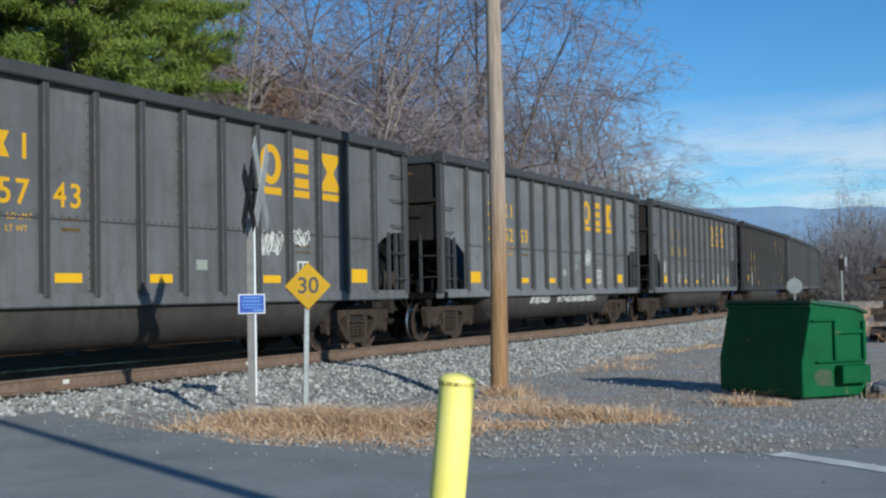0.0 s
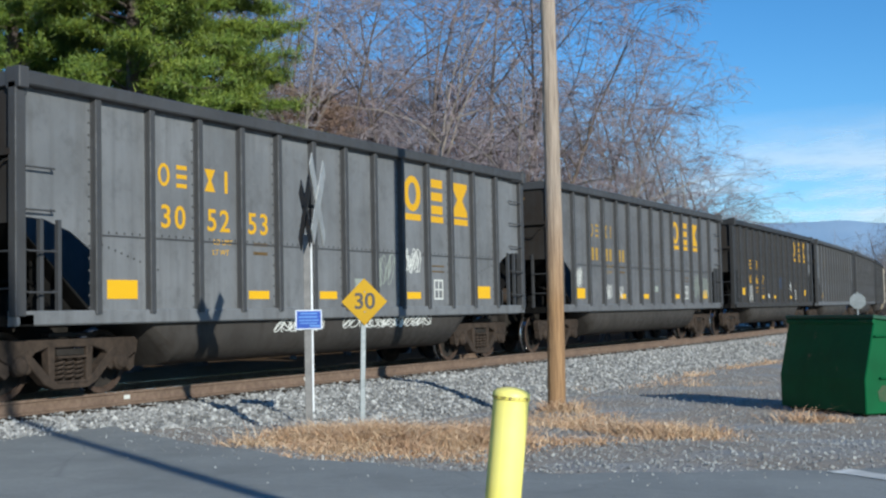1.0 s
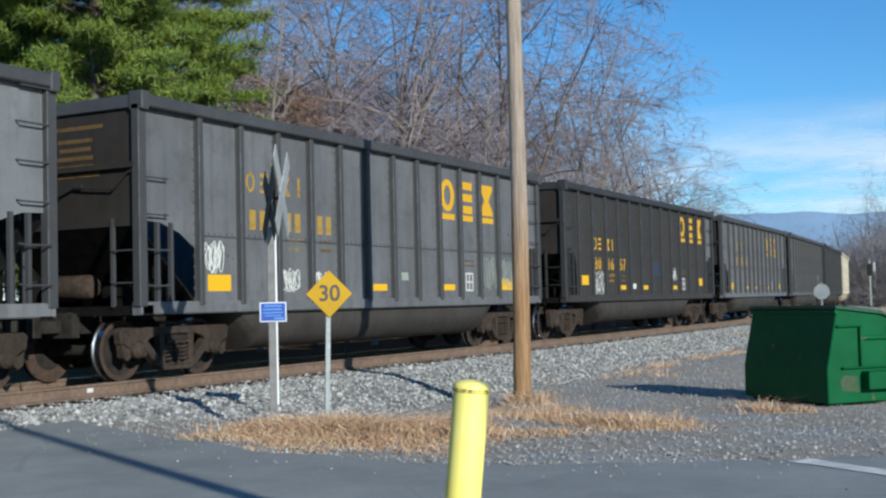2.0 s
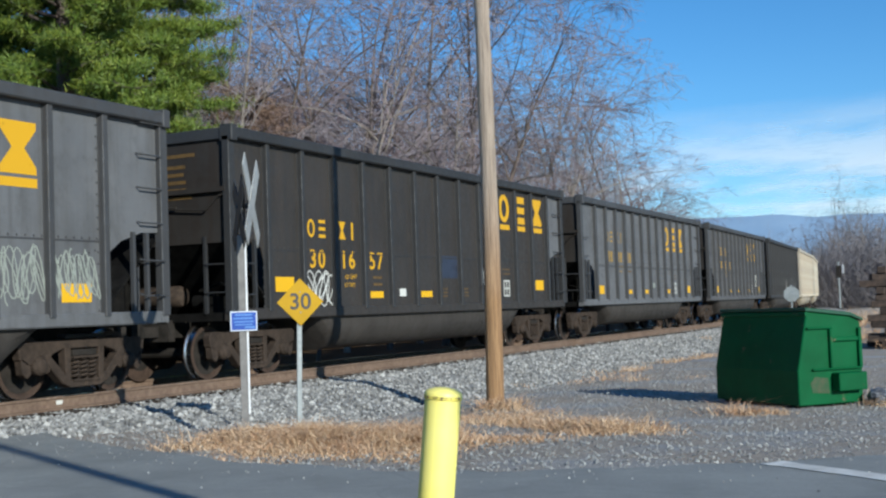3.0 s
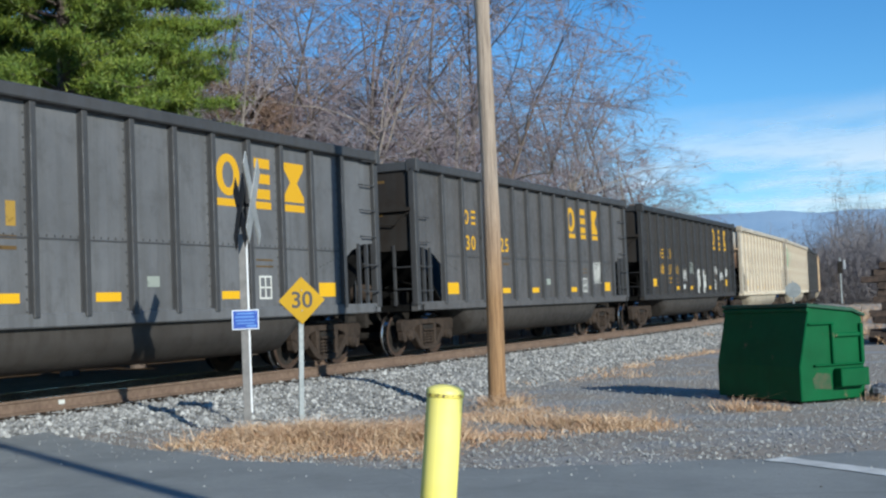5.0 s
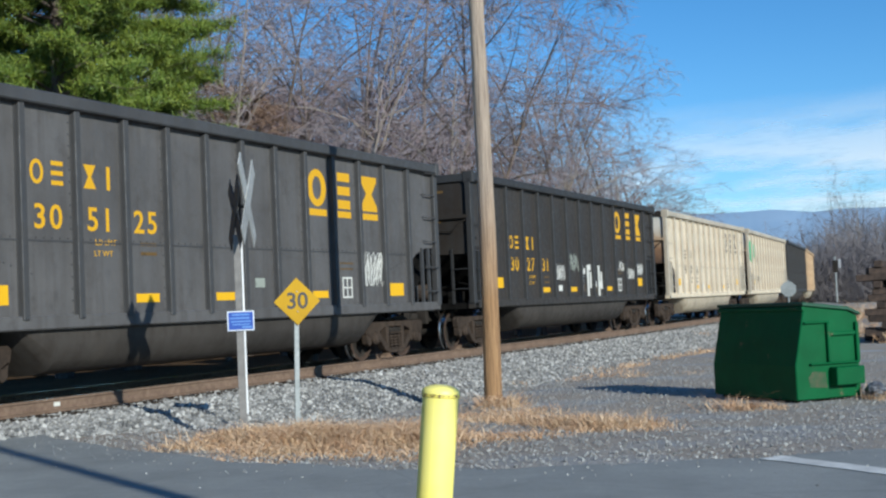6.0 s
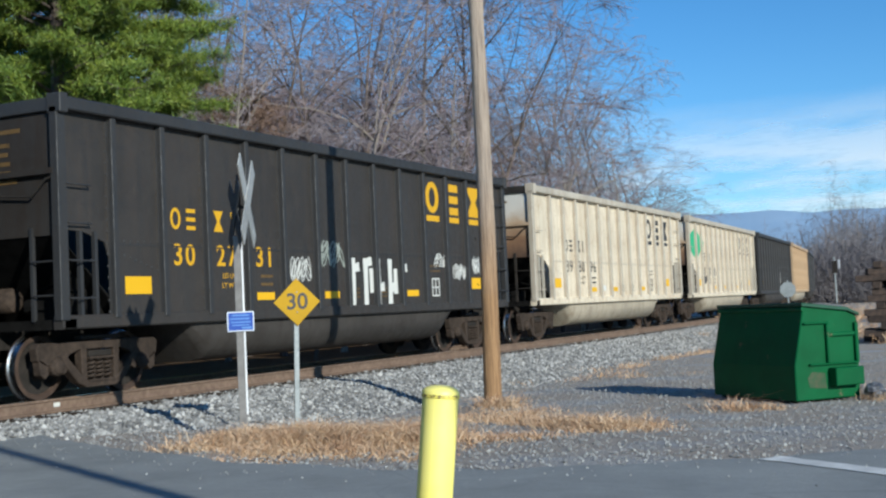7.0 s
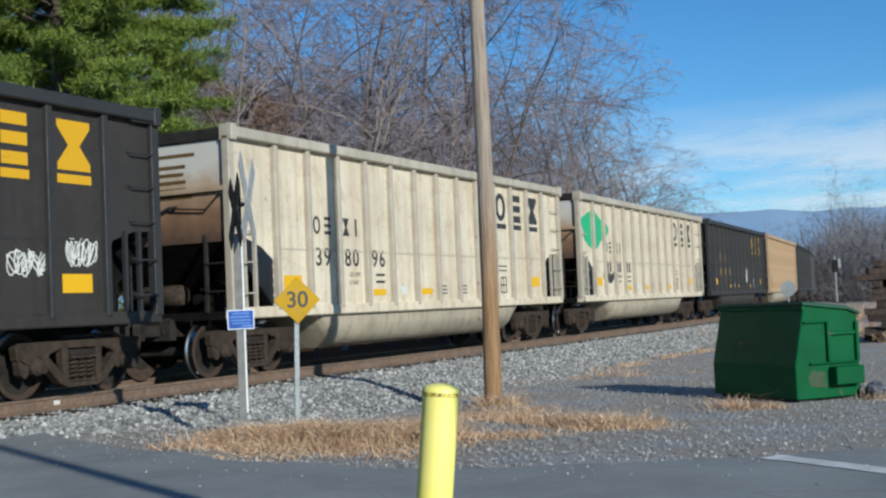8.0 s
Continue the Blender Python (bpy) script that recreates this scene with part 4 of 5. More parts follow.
# ---------------------------------------------------------------- roadside things
def pole_wood():
    n = Nodes("weathered_pole_wood")
    grain = n.noise(1.0, 7, 0.75, n.stretch(38, 38, 1.0))
    grey = n.ramp(grain, [(0.32, (0.16, 0.118, 0.088)), (0.66, (0.46, 0.37, 0.29))])
    brown = n.ramp(grain, [(0.32, (0.14, 0.07, 0.032)), (0.66, (0.43, 0.26, 0.125))])
    sep = n.node("ShaderNodeSeparateXYZ")
    n.t.links.new(n.coord.outputs["Object"], sep.inputs[0])
    add = n.node("ShaderNodeMath")
    add.operation = "ADD"
    n.t.links.new(sep.outputs["Z"], add.inputs[0])
    n.t.links.new(n.noise(1.2, 4), add.inputs[1])
    c = n.mix(n.ramp(n.node("ShaderNodeMapRange", Value=add.outputs[0], From_Min=1.6, From_Max=4.6).outputs[0], [(0.2, 0.0), (0.8, 1.0)]), brown, grey)
    return n.done(c, 0.9, 0, grain, 0.02, 0.9)


def utility_pole():
    pole = thing("utility_pole", "tall weathered wooden utility pole standing in dry grass", "utility pole", pose(-7.49, 16.8, -0.25))
    sh = Shape()
    pts, rad = [], []
    for k in range(25):
        z = 11.5 * k / 24
        pts.append((0.03 * math.sin(z * 0.5) + 0.006 * z, 0.02 * math.cos(z * 0.7), z))
        rad.append(0.136 - 0.0035 * z + 0.003 * math.sin(z * 3))
    part("shaft", sh.tube(pts, rad, 20).mesh("shaft", smooth=True), pole_wood(), pole)
    for z, a in ((1.35, 200), (1.9, 230), (2.6, 190)):
        part("staple", Shape().tube([(0.138 * math.cos(radians(a)), 0.138 * math.sin(radians(a)), z), (0.152 * math.cos(radians(a)), 0.152 * math.sin(radians(a)), z + 0.04)], 0.006, 5).mesh("staple"), SOOT, pole)


def bollard():
    b = thing("bollard", "bright yellow painted steel bollard with a domed cap", "bollard", pose(-2.593, 4.995, 0.0) @ Matrix.Rotation(radians(6.0), 4, Vector((-0.44, 0.9, 0))))
    n = Nodes("chipped_yellow_paint")
    c = n.ramp(n.noise(3, 5), [(0.3, (0.9, 0.76, 0.16)), (0.7, (0.93, 0.82, 0.25))])
    c = n.mix(n.ramp(n.noise(14, 6, 0.7), [(0.66, 0.0), (0.7, 0.9)]), c, (0.16, 0.12, 0.06))
    yellow = n.done(c, 0.45, 0, n.noise(8), 0.004, 0.3)
    part("sleeve", Shape().disc_stack((0, 0, 0), [(0, 0.084), (0.5, 0.084), (0.955, 0.084)], 32, "z").mesh("sleeve", smooth=True), yellow, b)
    part("cap", Shape().disc_stack((0, 0, 0.945), [(0, 0.0875), (0.02, 0.088), (0.026, 0.085), (0.036, 0.072), (0.044, 0.05), (0.048, 0.027), (0.049, 0.008)], 32, "z").mesh("cap", smooth=True), yellow, b, "domed yellow cap with a chipped rim")
    chipped = speckled("chipped_rim", (0.12, 0.08, 0.04), (0.85, 0.7, 0.12), 38, 0.6, 0, 0.004, (0.42, 0.5))
    part("rim", Shape().disc_stack((0, 0, 0.936), [(0, 0.0845), (0.003, 0.0886), (0.014, 0.0892), (0.018, 0.0875)], 32, "z").mesh("rim", smooth=True), chipped, b, "rust-chipped rim under the cap")


def face(x, y, turn=0.0):
    """A pose at x, y whose own -y looks to the camera's stand, then turned."""
    return pose(x, y, 0, 0, 0, math.degrees(math.atan2(-x, y)) + turn)


def crossbuck():
    c = thing("crossbuck_sign", "galvanised post with edge-on white railroad crossbuck and blue sign", "crossing sign", face(-8.42, 11.74, 0))
    part("post", Shape().box(-0.055, 0.03, -0.03, 0.03, -0.15, 2.3).mesh("post", 0.004), POST_GREY, c)
    part("post_edge", Shape().box(0.03, 0.052, -0.038, 0.03, 0.2, 2.3).mesh("post_edge", 0.004), WHITE_POST, c, "white reflective strip on the post")
    blade_white = speckled("weathered_white_sheeting", (0.26, 0.26, 0.25), (0.5, 0.5, 0.48), 9, 0.5)
    # the rear blades' shade is painted in as a near-black colour
    shade_dark = speckled("dull_bare_sign_back", (0.02, 0.022, 0.026), (0.05, 0.053, 0.058), 9, 0.6)
    part("upper_post", Shape().box(0.0, 0.05, 0.0, 0.03, 2.2, 2.85).mesh("upper_post", 0.003), shade_dark, c, "dull dark upper post")
    part("bracket", Shape().box(-0.06, 0.13, 0.0, 0.02, 2.62, 2.66).mesh("bracket", 0.003), shade_dark, c)
    for off, turn, high, reach, film in ((-0.03, 100, 2.56, 0.5, shade_dark), (0.125, 80, 2.70, 0.64, blade_white)):
        for lean in (-45, 45):
            m = pose(off, -0.02, high) @ pose(0, 0, 0, 0, 0, turn) @ pose(0, 0, 0, 0, lean, 0)
            part("blade", Shape().box(-0.115, 0.115, -0.006 - (0.012 if lean > 0 else 0), 0.006 - (0.012 if lean > 0 else 0), -reach, reach).mesh("blade"), film, c, "", m)
    panel = part("blue_panel", Shape().box(-0.155, 0.155, -0.004, 0.004, -0.115, 0.115).mesh("blue_panel", 0.002), BLUE_SIGN, c, "blue notice panel with a white border", pose(0.0, -0.055, 1.29))
    sh = Shape()
    for x0, x1, z0, z1 in ((-0.155, 0.155, 0.103, 0.115), (-0.155, 0.155, -0.115, -0.103), (-0.155, -0.143, -0.103, 0.103), (0.143, 0.155, -0.103, 0.103)):
        sh.box(x0, x1, -0.0065, -0.0042, z0, z1)
    part("border", sh.mesh("border"), PALE_SIGN, panel)
    sh = Shape()
    for x, z, w, h in ((0.0, 0.072, 0.2, 0.018), (-0.01, 0.032, 0.22, 0.02), (0.0, -0.008, 0.23, 0.016), (0.0, -0.042, 0.2, 0.014), (0.07, -0.075, 0.12, 0.024)):
        sh.box(x - w / 2, x + w / 2, -0.0065, -0.0042, z - h / 2, z + h / 2)
    part("text_bars", sh.mesh("text_bars"), TEXT_BLUE, panel, "white bars in place of small print")


def speed_sign():
    s = thing("speed_sign", "yellow diamond speed sign on a thin galvanised post", "speed sign", face(-8.0, 12.22, 14))
    lean = pose(0, 0, 0, 0, 1.6, 0)
    part("post", Shape().box(-0.03, 0.03, -0.012, 0.012, -0.1, 1.72).mesh("post", 0.004), GALVANISED, s, "", lean)
    r = 0.285
    plate = part("plate", Shape().prism([(0, r), (r, 0), (0, -r), (-r, 0)], "y", -0.004, 0.004).mesh("plate", 0.003), SIGN_YELLOW, s, "yellow diamond plate", pose(0.045, -0.03, 1.49))
    cu = bpy.data.curves.new("numerals", "FONT")
    cu.body, cu.size, cu.align_x, cu.align_y, cu.extrude, cu.offset = "30", 0.27, "CENTER", "CENTER", 0.001, 0.004
    tmp = bpy.data.objects.new("numerals", cu)
    scene.collection.objects.link(tmp)
    me = bpy.data.meshes.new_from_object(tmp.evaluated_get(bpy.context.evaluated_depsgraph_get()))
    bpy.data.objects.remove(tmp)
    me.materials.clear()
    part("numerals", me, BLACK_MARK, plate, "black numerals 30", pose(0, -0.007, 0.0, 90, 0, 0))
    sh = Shape()
    for z in (0.12, -0.12):
        sh.disc_stack((0, 0, z), [(-0.012, 0.008), (-0.004, 0.01)], 8, "y")
    part("bolt", sh.mesh("bolt"), GALVANISED, plate)


POST_GREY = speckled("weathered_grey_post", (0.15, 0.142, 0.135), (0.24, 0.228, 0.215), 10, 0.8)
WHITE_POST = speckled("white_strip", (0.7, 0.7, 0.7), (0.8, 0.8, 0.8), 8, 0.5)
BLUE_SIGN = speckled("blue_sign_film", (0.004, 0.048, 0.30), (0.007, 0.068, 0.38), 6, 0.5)
TEXT_BLUE = speckled("pale_blue_print", (0.07, 0.19, 0.5), (0.13, 0.28, 0.6), 9, 0.4)
PALE_SIGN = speckled("white_sign_film", (0.6, 0.65, 0.72), (0.75, 0.78, 0.82), 9, 0.4)
SIGN_YELLOW = speckled("yellow_sign_film", (0.42, 0.235, 0.001), (0.50, 0.29, 0.001), 5, 0.8)
utility_pole()
bollard()
crossbuck()
speed_sign()


def dumpster():
    """A front-loading steel bin: raked front, sloping lid, side ribs and fork pocket."""
    d = thing("dumpster", "dark green steel dumpster with a fork pocket on its side", "dumpster", pose(-2.95, 16.55, -0.16, 0, 0, 138.6) @ Matrix.Scale(1.1, 4))
    n = Nodes("green_bin_paint")
    c = n.ramp(n.noise(2.2, 5), [(0.3, (0.001, 0.064, 0.018)), (0.7, (0.002, 0.094, 0.028))])
    c = n.mix(n.ramp(n.noise(5, 6, 0.7), [(0.63, 0.0), (0.72, 0.8)]), c, (0.16, 0.11, 0.07))
    n.bsdf.inputs["Specular IOR Level"].default_value = 0.2
    green = n.done(c, 0.5, 0, n.noise(1.6, 3), 0.03, 0.4)
    dark = speckled("dark_green_lid", (0.008, 0.05, 0.025), (0.014, 0.08, 0.04), 4, 0.5)
    # local x runs along the raked front, local y is negative into the depth
    L, D = 1.70, 0.98
    prof = [(0.0, 0.04), (0.0, 0.46), (-0.17, 1.18), (-0.82, 1.10), (-D, 1.03), (-D, 0.04)]
    part("body", Shape().prism(prof, "x", 0.0, L).mesh("body", 0.012), green, d)
    lid = [(-0.13, 1.185), (-0.13, 1.23), (-0.82, 1.15), (-D - 0.03, 1.07), (-D - 0.03, 1.035), (-0.82, 1.105)]
    part("lid", Shape().prism(lid, "x", -0.03, L + 0.03).mesh("lid", 0.008), dark, d, "dark green sloping lid")
    rim = Shape().tube([(-0.01, -0.16, 1.15), (L + 0.01, -0.16, 1.15)], 0.03, 8)
    part("rim", rim.mesh("rim"), green, d)
    for x, s in ((-0.012, -1), (L + 0.012, 1)):
        def side(u0, u1, z0, z1, out=0.05):
            return Shape().box(x - out if s < 0 else x - 0.012, x + 0.012 if s < 0 else x + out, u0, u1, z0, z1)
        pocket = side(-0.93, -0.5, 0.2, 0.42, 0.13)
        part("fork_pocket", pocket.mesh("fork_pocket", 0.01), green, d)
        part("side_rib", side(-0.52, -0.47, 0.48, 0.96, 0.035).mesh("side_rib", 0.01), green, d)
        part("side_rib", side(-0.96, -0.91, 0.48, 0.96, 0.035).mesh("side_rib", 0.01), green, d)
        part("side_rib", side(-0.91, -0.52, 0.80, 0.85, 0.03).mesh("side_rib", 0.01), green, d)
        part("side_rib", side(-0.96, -0.2, 0.455, 0.48, 0.03).mesh("side_rib", 0.008), green, d)
        part("side_rib", side(-0.52, -0.14, 0.96, 0.985, 0.03).mesh("side_rib", 0.008), green, d)
    worn = speckled("worn_patch", (0.008, 0.07, 0.024), (0.085, 0.075, 0.04), 11, 0.8)
    part("worn_patch", Shape().prism([(-0.46, 0.17), (-0.2, 0.19), (-0.18, 0.31), (-0.25, 0.38), (-0.44, 0.36)], "x", -0.003, -0.001).mesh("worn_patch"), worn, d, "bare worn patch of paint")
    for x in (0.1, L - 0.2):
        part("skid", Shape().box(x, x + 0.1, -D + 0.05, -0.05, 0.0, 0.05).mesh("skid"), SOOT, d)


dumpster()

# ---------------------------------------------------------------- lamp post behind the camera's right, whose shadow crosses the lot
def lamp_post():
    p = thing("lamp_post", "tall leaning grey steel post at the lot's edge", "lamp post", pose(4.855, 1.206, 0.0))
    part("shaft", Shape().tube([(0, 0, -0.1), (-0.394, -0.613, 4.5), (-0.806, -1.253, 9.2)], [0.09, 0.085, 0.08], 16).mesh("shaft", smooth=True), GALVANISED, p)


lamp_post()


# ---------------------------------------------------------------- dry grass
def grass_mesh(patches, seed):
    """Curved dry blades, each a folded taper, strewn in uneven tufts."""
    rng = np.random.default_rng(seed)
    vs, fs = [], []
    for cx, cy, rx, ry, count, tall in patches:
        tufts = max(3, count // 40)
        tx, ty = rng.normal(cx, rx * 0.5, tufts), rng.normal(cy, ry * 0.5, tufts)
        tuft_tall = rng.uniform(0.5, 1.5, tufts)
        for _ in range(int(count * (2.9 if cy < 12.6 else 1.7 if cy < 20 else 0.9))):
            k = rng.integers(tufts)
            x, y = tx[k] + rng.normal(0, 0.15), ty[k] + rng.normal(0, 0.13)
            z = lie(x, y) - 0.02
            h = tall * rng.uniform(0.2, 1.15) * tuft_tall[k]
            a, b = rng.uniform(0, 6.28), rng.uniform(0, 6.28)
            w = rng.uniform(0.002, 0.005) * (1 + max(0.0, cy - 14) * 0.03)
            out = h * rng.uniform(0.5, 2.6)
            dx, dy = math.cos(a) * out, math.sin(a) * out
            wx, wy = math.cos(b) * w, math.sin(b) * w
            n = len(vs)
            vs += [(x - wx, y - wy, z), (x + wx, y + wy, z), (x + dx * 0.4 + wx, y + dy * 0.4 + wy, z + h * 0.62), (x + dx * 0.4 - wx, y + dy * 0.4 - wy, z + h * 0.62), (x + dx, y + dy, z + h * rng.uniform(0.6, 1.0))]
            fs += [(n, n + 1, n + 2, n + 3), (n + 3, n + 2, n + 4)]
    me = bpy.data.meshes.new("dry_grass")
    me.from_pydata(vs, [], fs)
    return me


def grass_material():
    n = Nodes("dry_grass_straw")
    geo = n.t.nodes.new("ShaderNodeNewGeometry")
    c = n.ramp(geo.outputs["Random Per Island"], [(0, (0.36, 0.195, 0.095)), (0.5, (0.57, 0.375, 0.22)), (1, (0.78, 0.60, 0.41))])
    c = n.mix(n.ramp(n.noise(1.1, 3), [(0.45, 0.0), (0.65, 0.5)]), c, (0.46, 0.26, 0.15))
    return n.done(c, 0.8)


STRAW = grass_material()
PATCHES = [(-6.0, 9.7, 1.4, 0.4, 250, 0.06), (-6.6, 10.1, 1.2, 0.5, 1000, 0.09), (-5.7, 10.3, 0.7, 0.5, 900, 0.10), (-7.6, 10.4, 0.7, 0.4, 600, 0.09), (-8.0, 11.1, 0.7, 0.4, 900, 0.12), (-7.1, 11.0, 0.9, 0.7, 2800, 0.17), (-6.4, 11.1, 0.8, 0.8, 3400, 0.19), (-5.9, 11.2, 0.5, 0.7, 1900, 0.16), (-5.2, 11.3, 0.4, 0.5, 350, 0.09), (-7.2, 12.0, 0.9, 0.4, 700, 0.12),
           (-6.8, 14.9, 0.6, 0.3, 350, 0.11), (-6.1, 14.2, 0.6, 0.4, 800, 0.13), (-5.4, 13.7, 0.5, 0.4, 600, 0.12), (-4.4, 13.0, 0.5, 0.5, 1300, 0.19), (-4.9, 13.3, 0.4, 0.4, 500, 0.15), (-3.8, 12.7, 0.5, 0.4, 130, 0.07), (-4.9, 11.9, 0.5, 0.3, 160, 0.05), (-7.2, 16.4, 0.4, 0.4, 450, 0.18), (-6.5, 15.4, 0.5, 0.4, 260, 0.12),
           (-3.6, 15.9, 0.22, 0.12, 300, 0.19), (-3.2, 15.9, 0.2, 0.12, 60, 0.10), (-1.9, 17.2, 0.4, 0.4, 300, 0.2), (-8.9, 27.0, 1.2, 2.4, 500, 0.16), (-8.4, 31.0, 1.2, 2.2, 450, 0.18), (-7.5, 22.5, 1.6, 1.5, 450, 0.13),
           (-4.6, 40.0, 2.5, 5.0, 1600, 0.4), (-8.5, 46.0, 2.5, 6.0, 1600, 0.4), (-3.5, 60.0, 8.0, 9.0, 3000, 0.8)]
tagged(part("dry_grass", grass_mesh(PATCHES, 11), STRAW), "matted tan dry grass tufts on the gravel", "dry grass", kind="stuff")


# ---------------------------------------------------------------- woods
def bark(name, a, b):
    n = Nodes(name)
    grain = n.noise(1.0, 5, 0.7, n.stretch(9, 9, 1.5))
    c = n.ramp(grain, [(0.3, a), (0.7, b)])
    c = n.random_tone(c, 0.25)
    return n.done(c, 0.95, 0, grain, 0.03, 0.6)


BARK_PALE = bark("pale_grey_bark", (0.15, 0.122, 0.102), (0.33, 0.28, 0.235))
BARK_DARK = bark("dark_brown_bark", (0.07, 0.052, 0.042), (0.17, 0.13, 0.105))
TWIG = bark("reddish_twigs", (0.165, 0.124, 0.128), (0.30, 0.235, 0.245))
TWIG_GREY = bark("grey_twigs", (0.175, 0.148, 0.156), (0.325, 0.28, 0.292))
# far twigs are coloured greyer to stand for haze over the distance
TWIG_FAR = bark("hazy_far_twigs", (0.105, 0.095, 0.098), (0.19, 0.17, 0.172))


def bare_tree_meshes(seed, height, spread, droop, rich):
    """Trunk and limbs in one mesh, the crown of branches and twigs in the other, grown by forking."""
    rnd = random.Random(seed)
    wood, twigs = Shape(), Shape()
    last = 4

    def ribbon(pts, r):
        d = pts[-1] - pts[0]
        w = d.cross(Vector((rnd.uniform(-1, 1), rnd.uniform(-1, 1), rnd.uniform(-1, 1)))).normalized() * r
        n = len(twigs.v)
        for k, p in enumerate(pts):
            f = 1 - 0.6 * k / (len(pts) - 1)
            twigs.v += [tuple(p - w * f), tuple(p + w * f)]
        twigs.f += [(n + 2 * k, n + 2 * k + 1, n + 2 * k + 3, n + 2 * k + 2) for k in range(len(pts) - 1)]

    def grow(p, d, length, r, level):
        steps = (9, 7, 5, 3, 2)[level]
        sway = (0.05, 0.13, 0.16, 0.2, 0.25)[level]
        curl = d.cross(Vector((rnd.uniform(-1, 1), rnd.uniform(-1, 1), rnd.uniform(-1, 1)))) * (0.09, 0.3, 0.36, 0.4, 0.35)[level]
        lift = (0.03, 0.01, -0.03 - 0.5 * droop, -0.05 - droop, -0.08 - 1.4 * droop)[level]
        pts, rad, q = [p.copy()], [r], p.copy()
        for i in range(steps):
            d = (d + curl * rnd.uniform(0.2, 1.0) + Vector((rnd.uniform(-sway, sway), rnd.uniform(-sway, sway), rnd.uniform(-sway, sway) + lift))).normalized()
            q = q + d * (length / steps)
            pts.append(q.copy())
            rad.append(max(0.006, r * (1 - 0.82 * (i + 1) / steps)))
        if level == last:
            ribbon(pts, 0.0068)
            return
        if level == 3:
            ribbon(pts, 0.012)
        else:
            (wood if level < 2 else twigs).tube(pts, rad, (7, 5, 3)[level], caps=False)
        count = (rnd.randint(9, 12), rnd.randint(7, 8) if rich else 5, rnd.randint(5, 7) if rich else 4, rnd.randint(5, 6) if rich else 2)[level]
        for k in range(count):
            t = rnd.uniform(0.24, 1.0) if level == 0 else rnd.uniform(0.15, 1.0)
            i = min(steps - 1, int(t * steps))
            base = pts[i].lerp(pts[i + 1], t * steps - i)
            along = (pts[i + 1] - pts[i]).normalized()
            az = rnd.uniform(0, 6.283)
            side = Vector((math.cos(az), math.sin(az), 0.15))
            side = (side - along * side.dot(along)).normalized()
            angle = rnd.uniform(0.4, 1.05) if level == 0 else rnd.uniform(0.5, 1.3)
            nd = (along * math.cos(angle) + side * math.sin(angle) * spread).normalized()
            nl = length * ((0.56, 0.52, 0.52, 0.5)[level]) * rnd.uniform(0.6, 1.15) * (1.2 - 0.55 * t)
            grow(base, nd, nl, max(0.008, rad[i] * rnd.uniform(0.4, 0.62)), level + 1)

    grow(Vector((0, 0, -0.3)), Vector((rnd.uniform(-0.14, 0.14), rnd.uniform(-0.14, 0.14), 1)).normalized(), height, height * 0.0076 + 0.028, 0)
    return wood.mesh("trunk", smooth=False), twigs.mesh("crown")


def bank_height(x, y):
    t = min(1.0, max(0.0, (-x - 26.5) / 7.0))
    return -0.12 + 1.9 * t * t * (3 - 2 * t) + 0.12 * t * noise.noise((x * 0.3, y * 0.3, 2))


def bank_mesh():
    sh = Shape()
    xs = [-17.5 - 0.9 * k for k in range(28)] + [-46, -52, -60, -75, -95]
    ys = [-20 + 1.5 * k for k in range(75)]
    for y in ys:
        bend = max(0.0, y - TRACK_BEND) ** 2 / (2 * TRACK_R)
        for x in xs:
            fade = min(1.0, max(0.0, (95 - y) / 20))
            sh.v.append((x - bend, y, -0.2 + (bank_height(x, y) + 0.2) * fade))
    n = len(xs)
    sh.f = [(j * n + i, j * n + i + 1, (j + 1) * n + i + 1, (j + 1) * n + i) for j in range(len(ys) - 1) for i in range(n - 1)]
    return sh.mesh("woodland_bank", smooth=True)


LITTER = speckled("leaf_litter", (0.06, 0.038, 0.022), (0.15, 0.095, 0.052), 6, 0.95, 0, 0.05, gloss=0.05)
tagged(part("woodland_bank", bank_mesh(), LITTER), "leaf-strewn wooded bank beyond the track", "bank", kind="structure")

TREES, THIN = [], []
for seed, height, spread, droop, wood, tw in ((21, 15.0, 1.0, 0.04, BARK_PALE, TWIG_GREY), (22, 13.5, 1.1, 0.08, BARK_DARK, TWIG), (23, 16.0, 0.95, 0.03, BARK_PALE, TWIG), (24, 12.0, 1.2, 0.16, BARK_DARK, TWIG), (25, 14.0, 1.05, 0.06, BARK_DARK, TWIG_GREY), (26, 11.5, 1.25, 0.22, BARK_DARK, TWIG_GREY)):
    TREES.append((*bare_tree_meshes(seed, height, spread, droop, True), wood, tw, height))
    THIN.append((*bare_tree_meshes(seed + 40, height, spread, droop, False), wood, tw, height))


def bare_tree(kind, x, y, turn, tall, group="bare trees beyond the track", thin=False):
    trunk, twigs, wood, tw, height = (THIN if thin else TREES)[kind]
    k = tall / height
    t = thing("bare_tree", "leafless winter tree with grey-brown branches", "tree", Matrix.Translation((x, y, bank_height(x, y) if group[0] == "b" and y < 90 else 0.0)) @ pose(0, 0, 0, 0, 0, turn) @ Matrix.Scale(k, 4), group)
    part("trunk", trunk, wood, t)
    part("crown", twigs, TWIG_FAR if group[0] == "f" else tw, t, "fine bare branches")


rnd = random.Random(77)
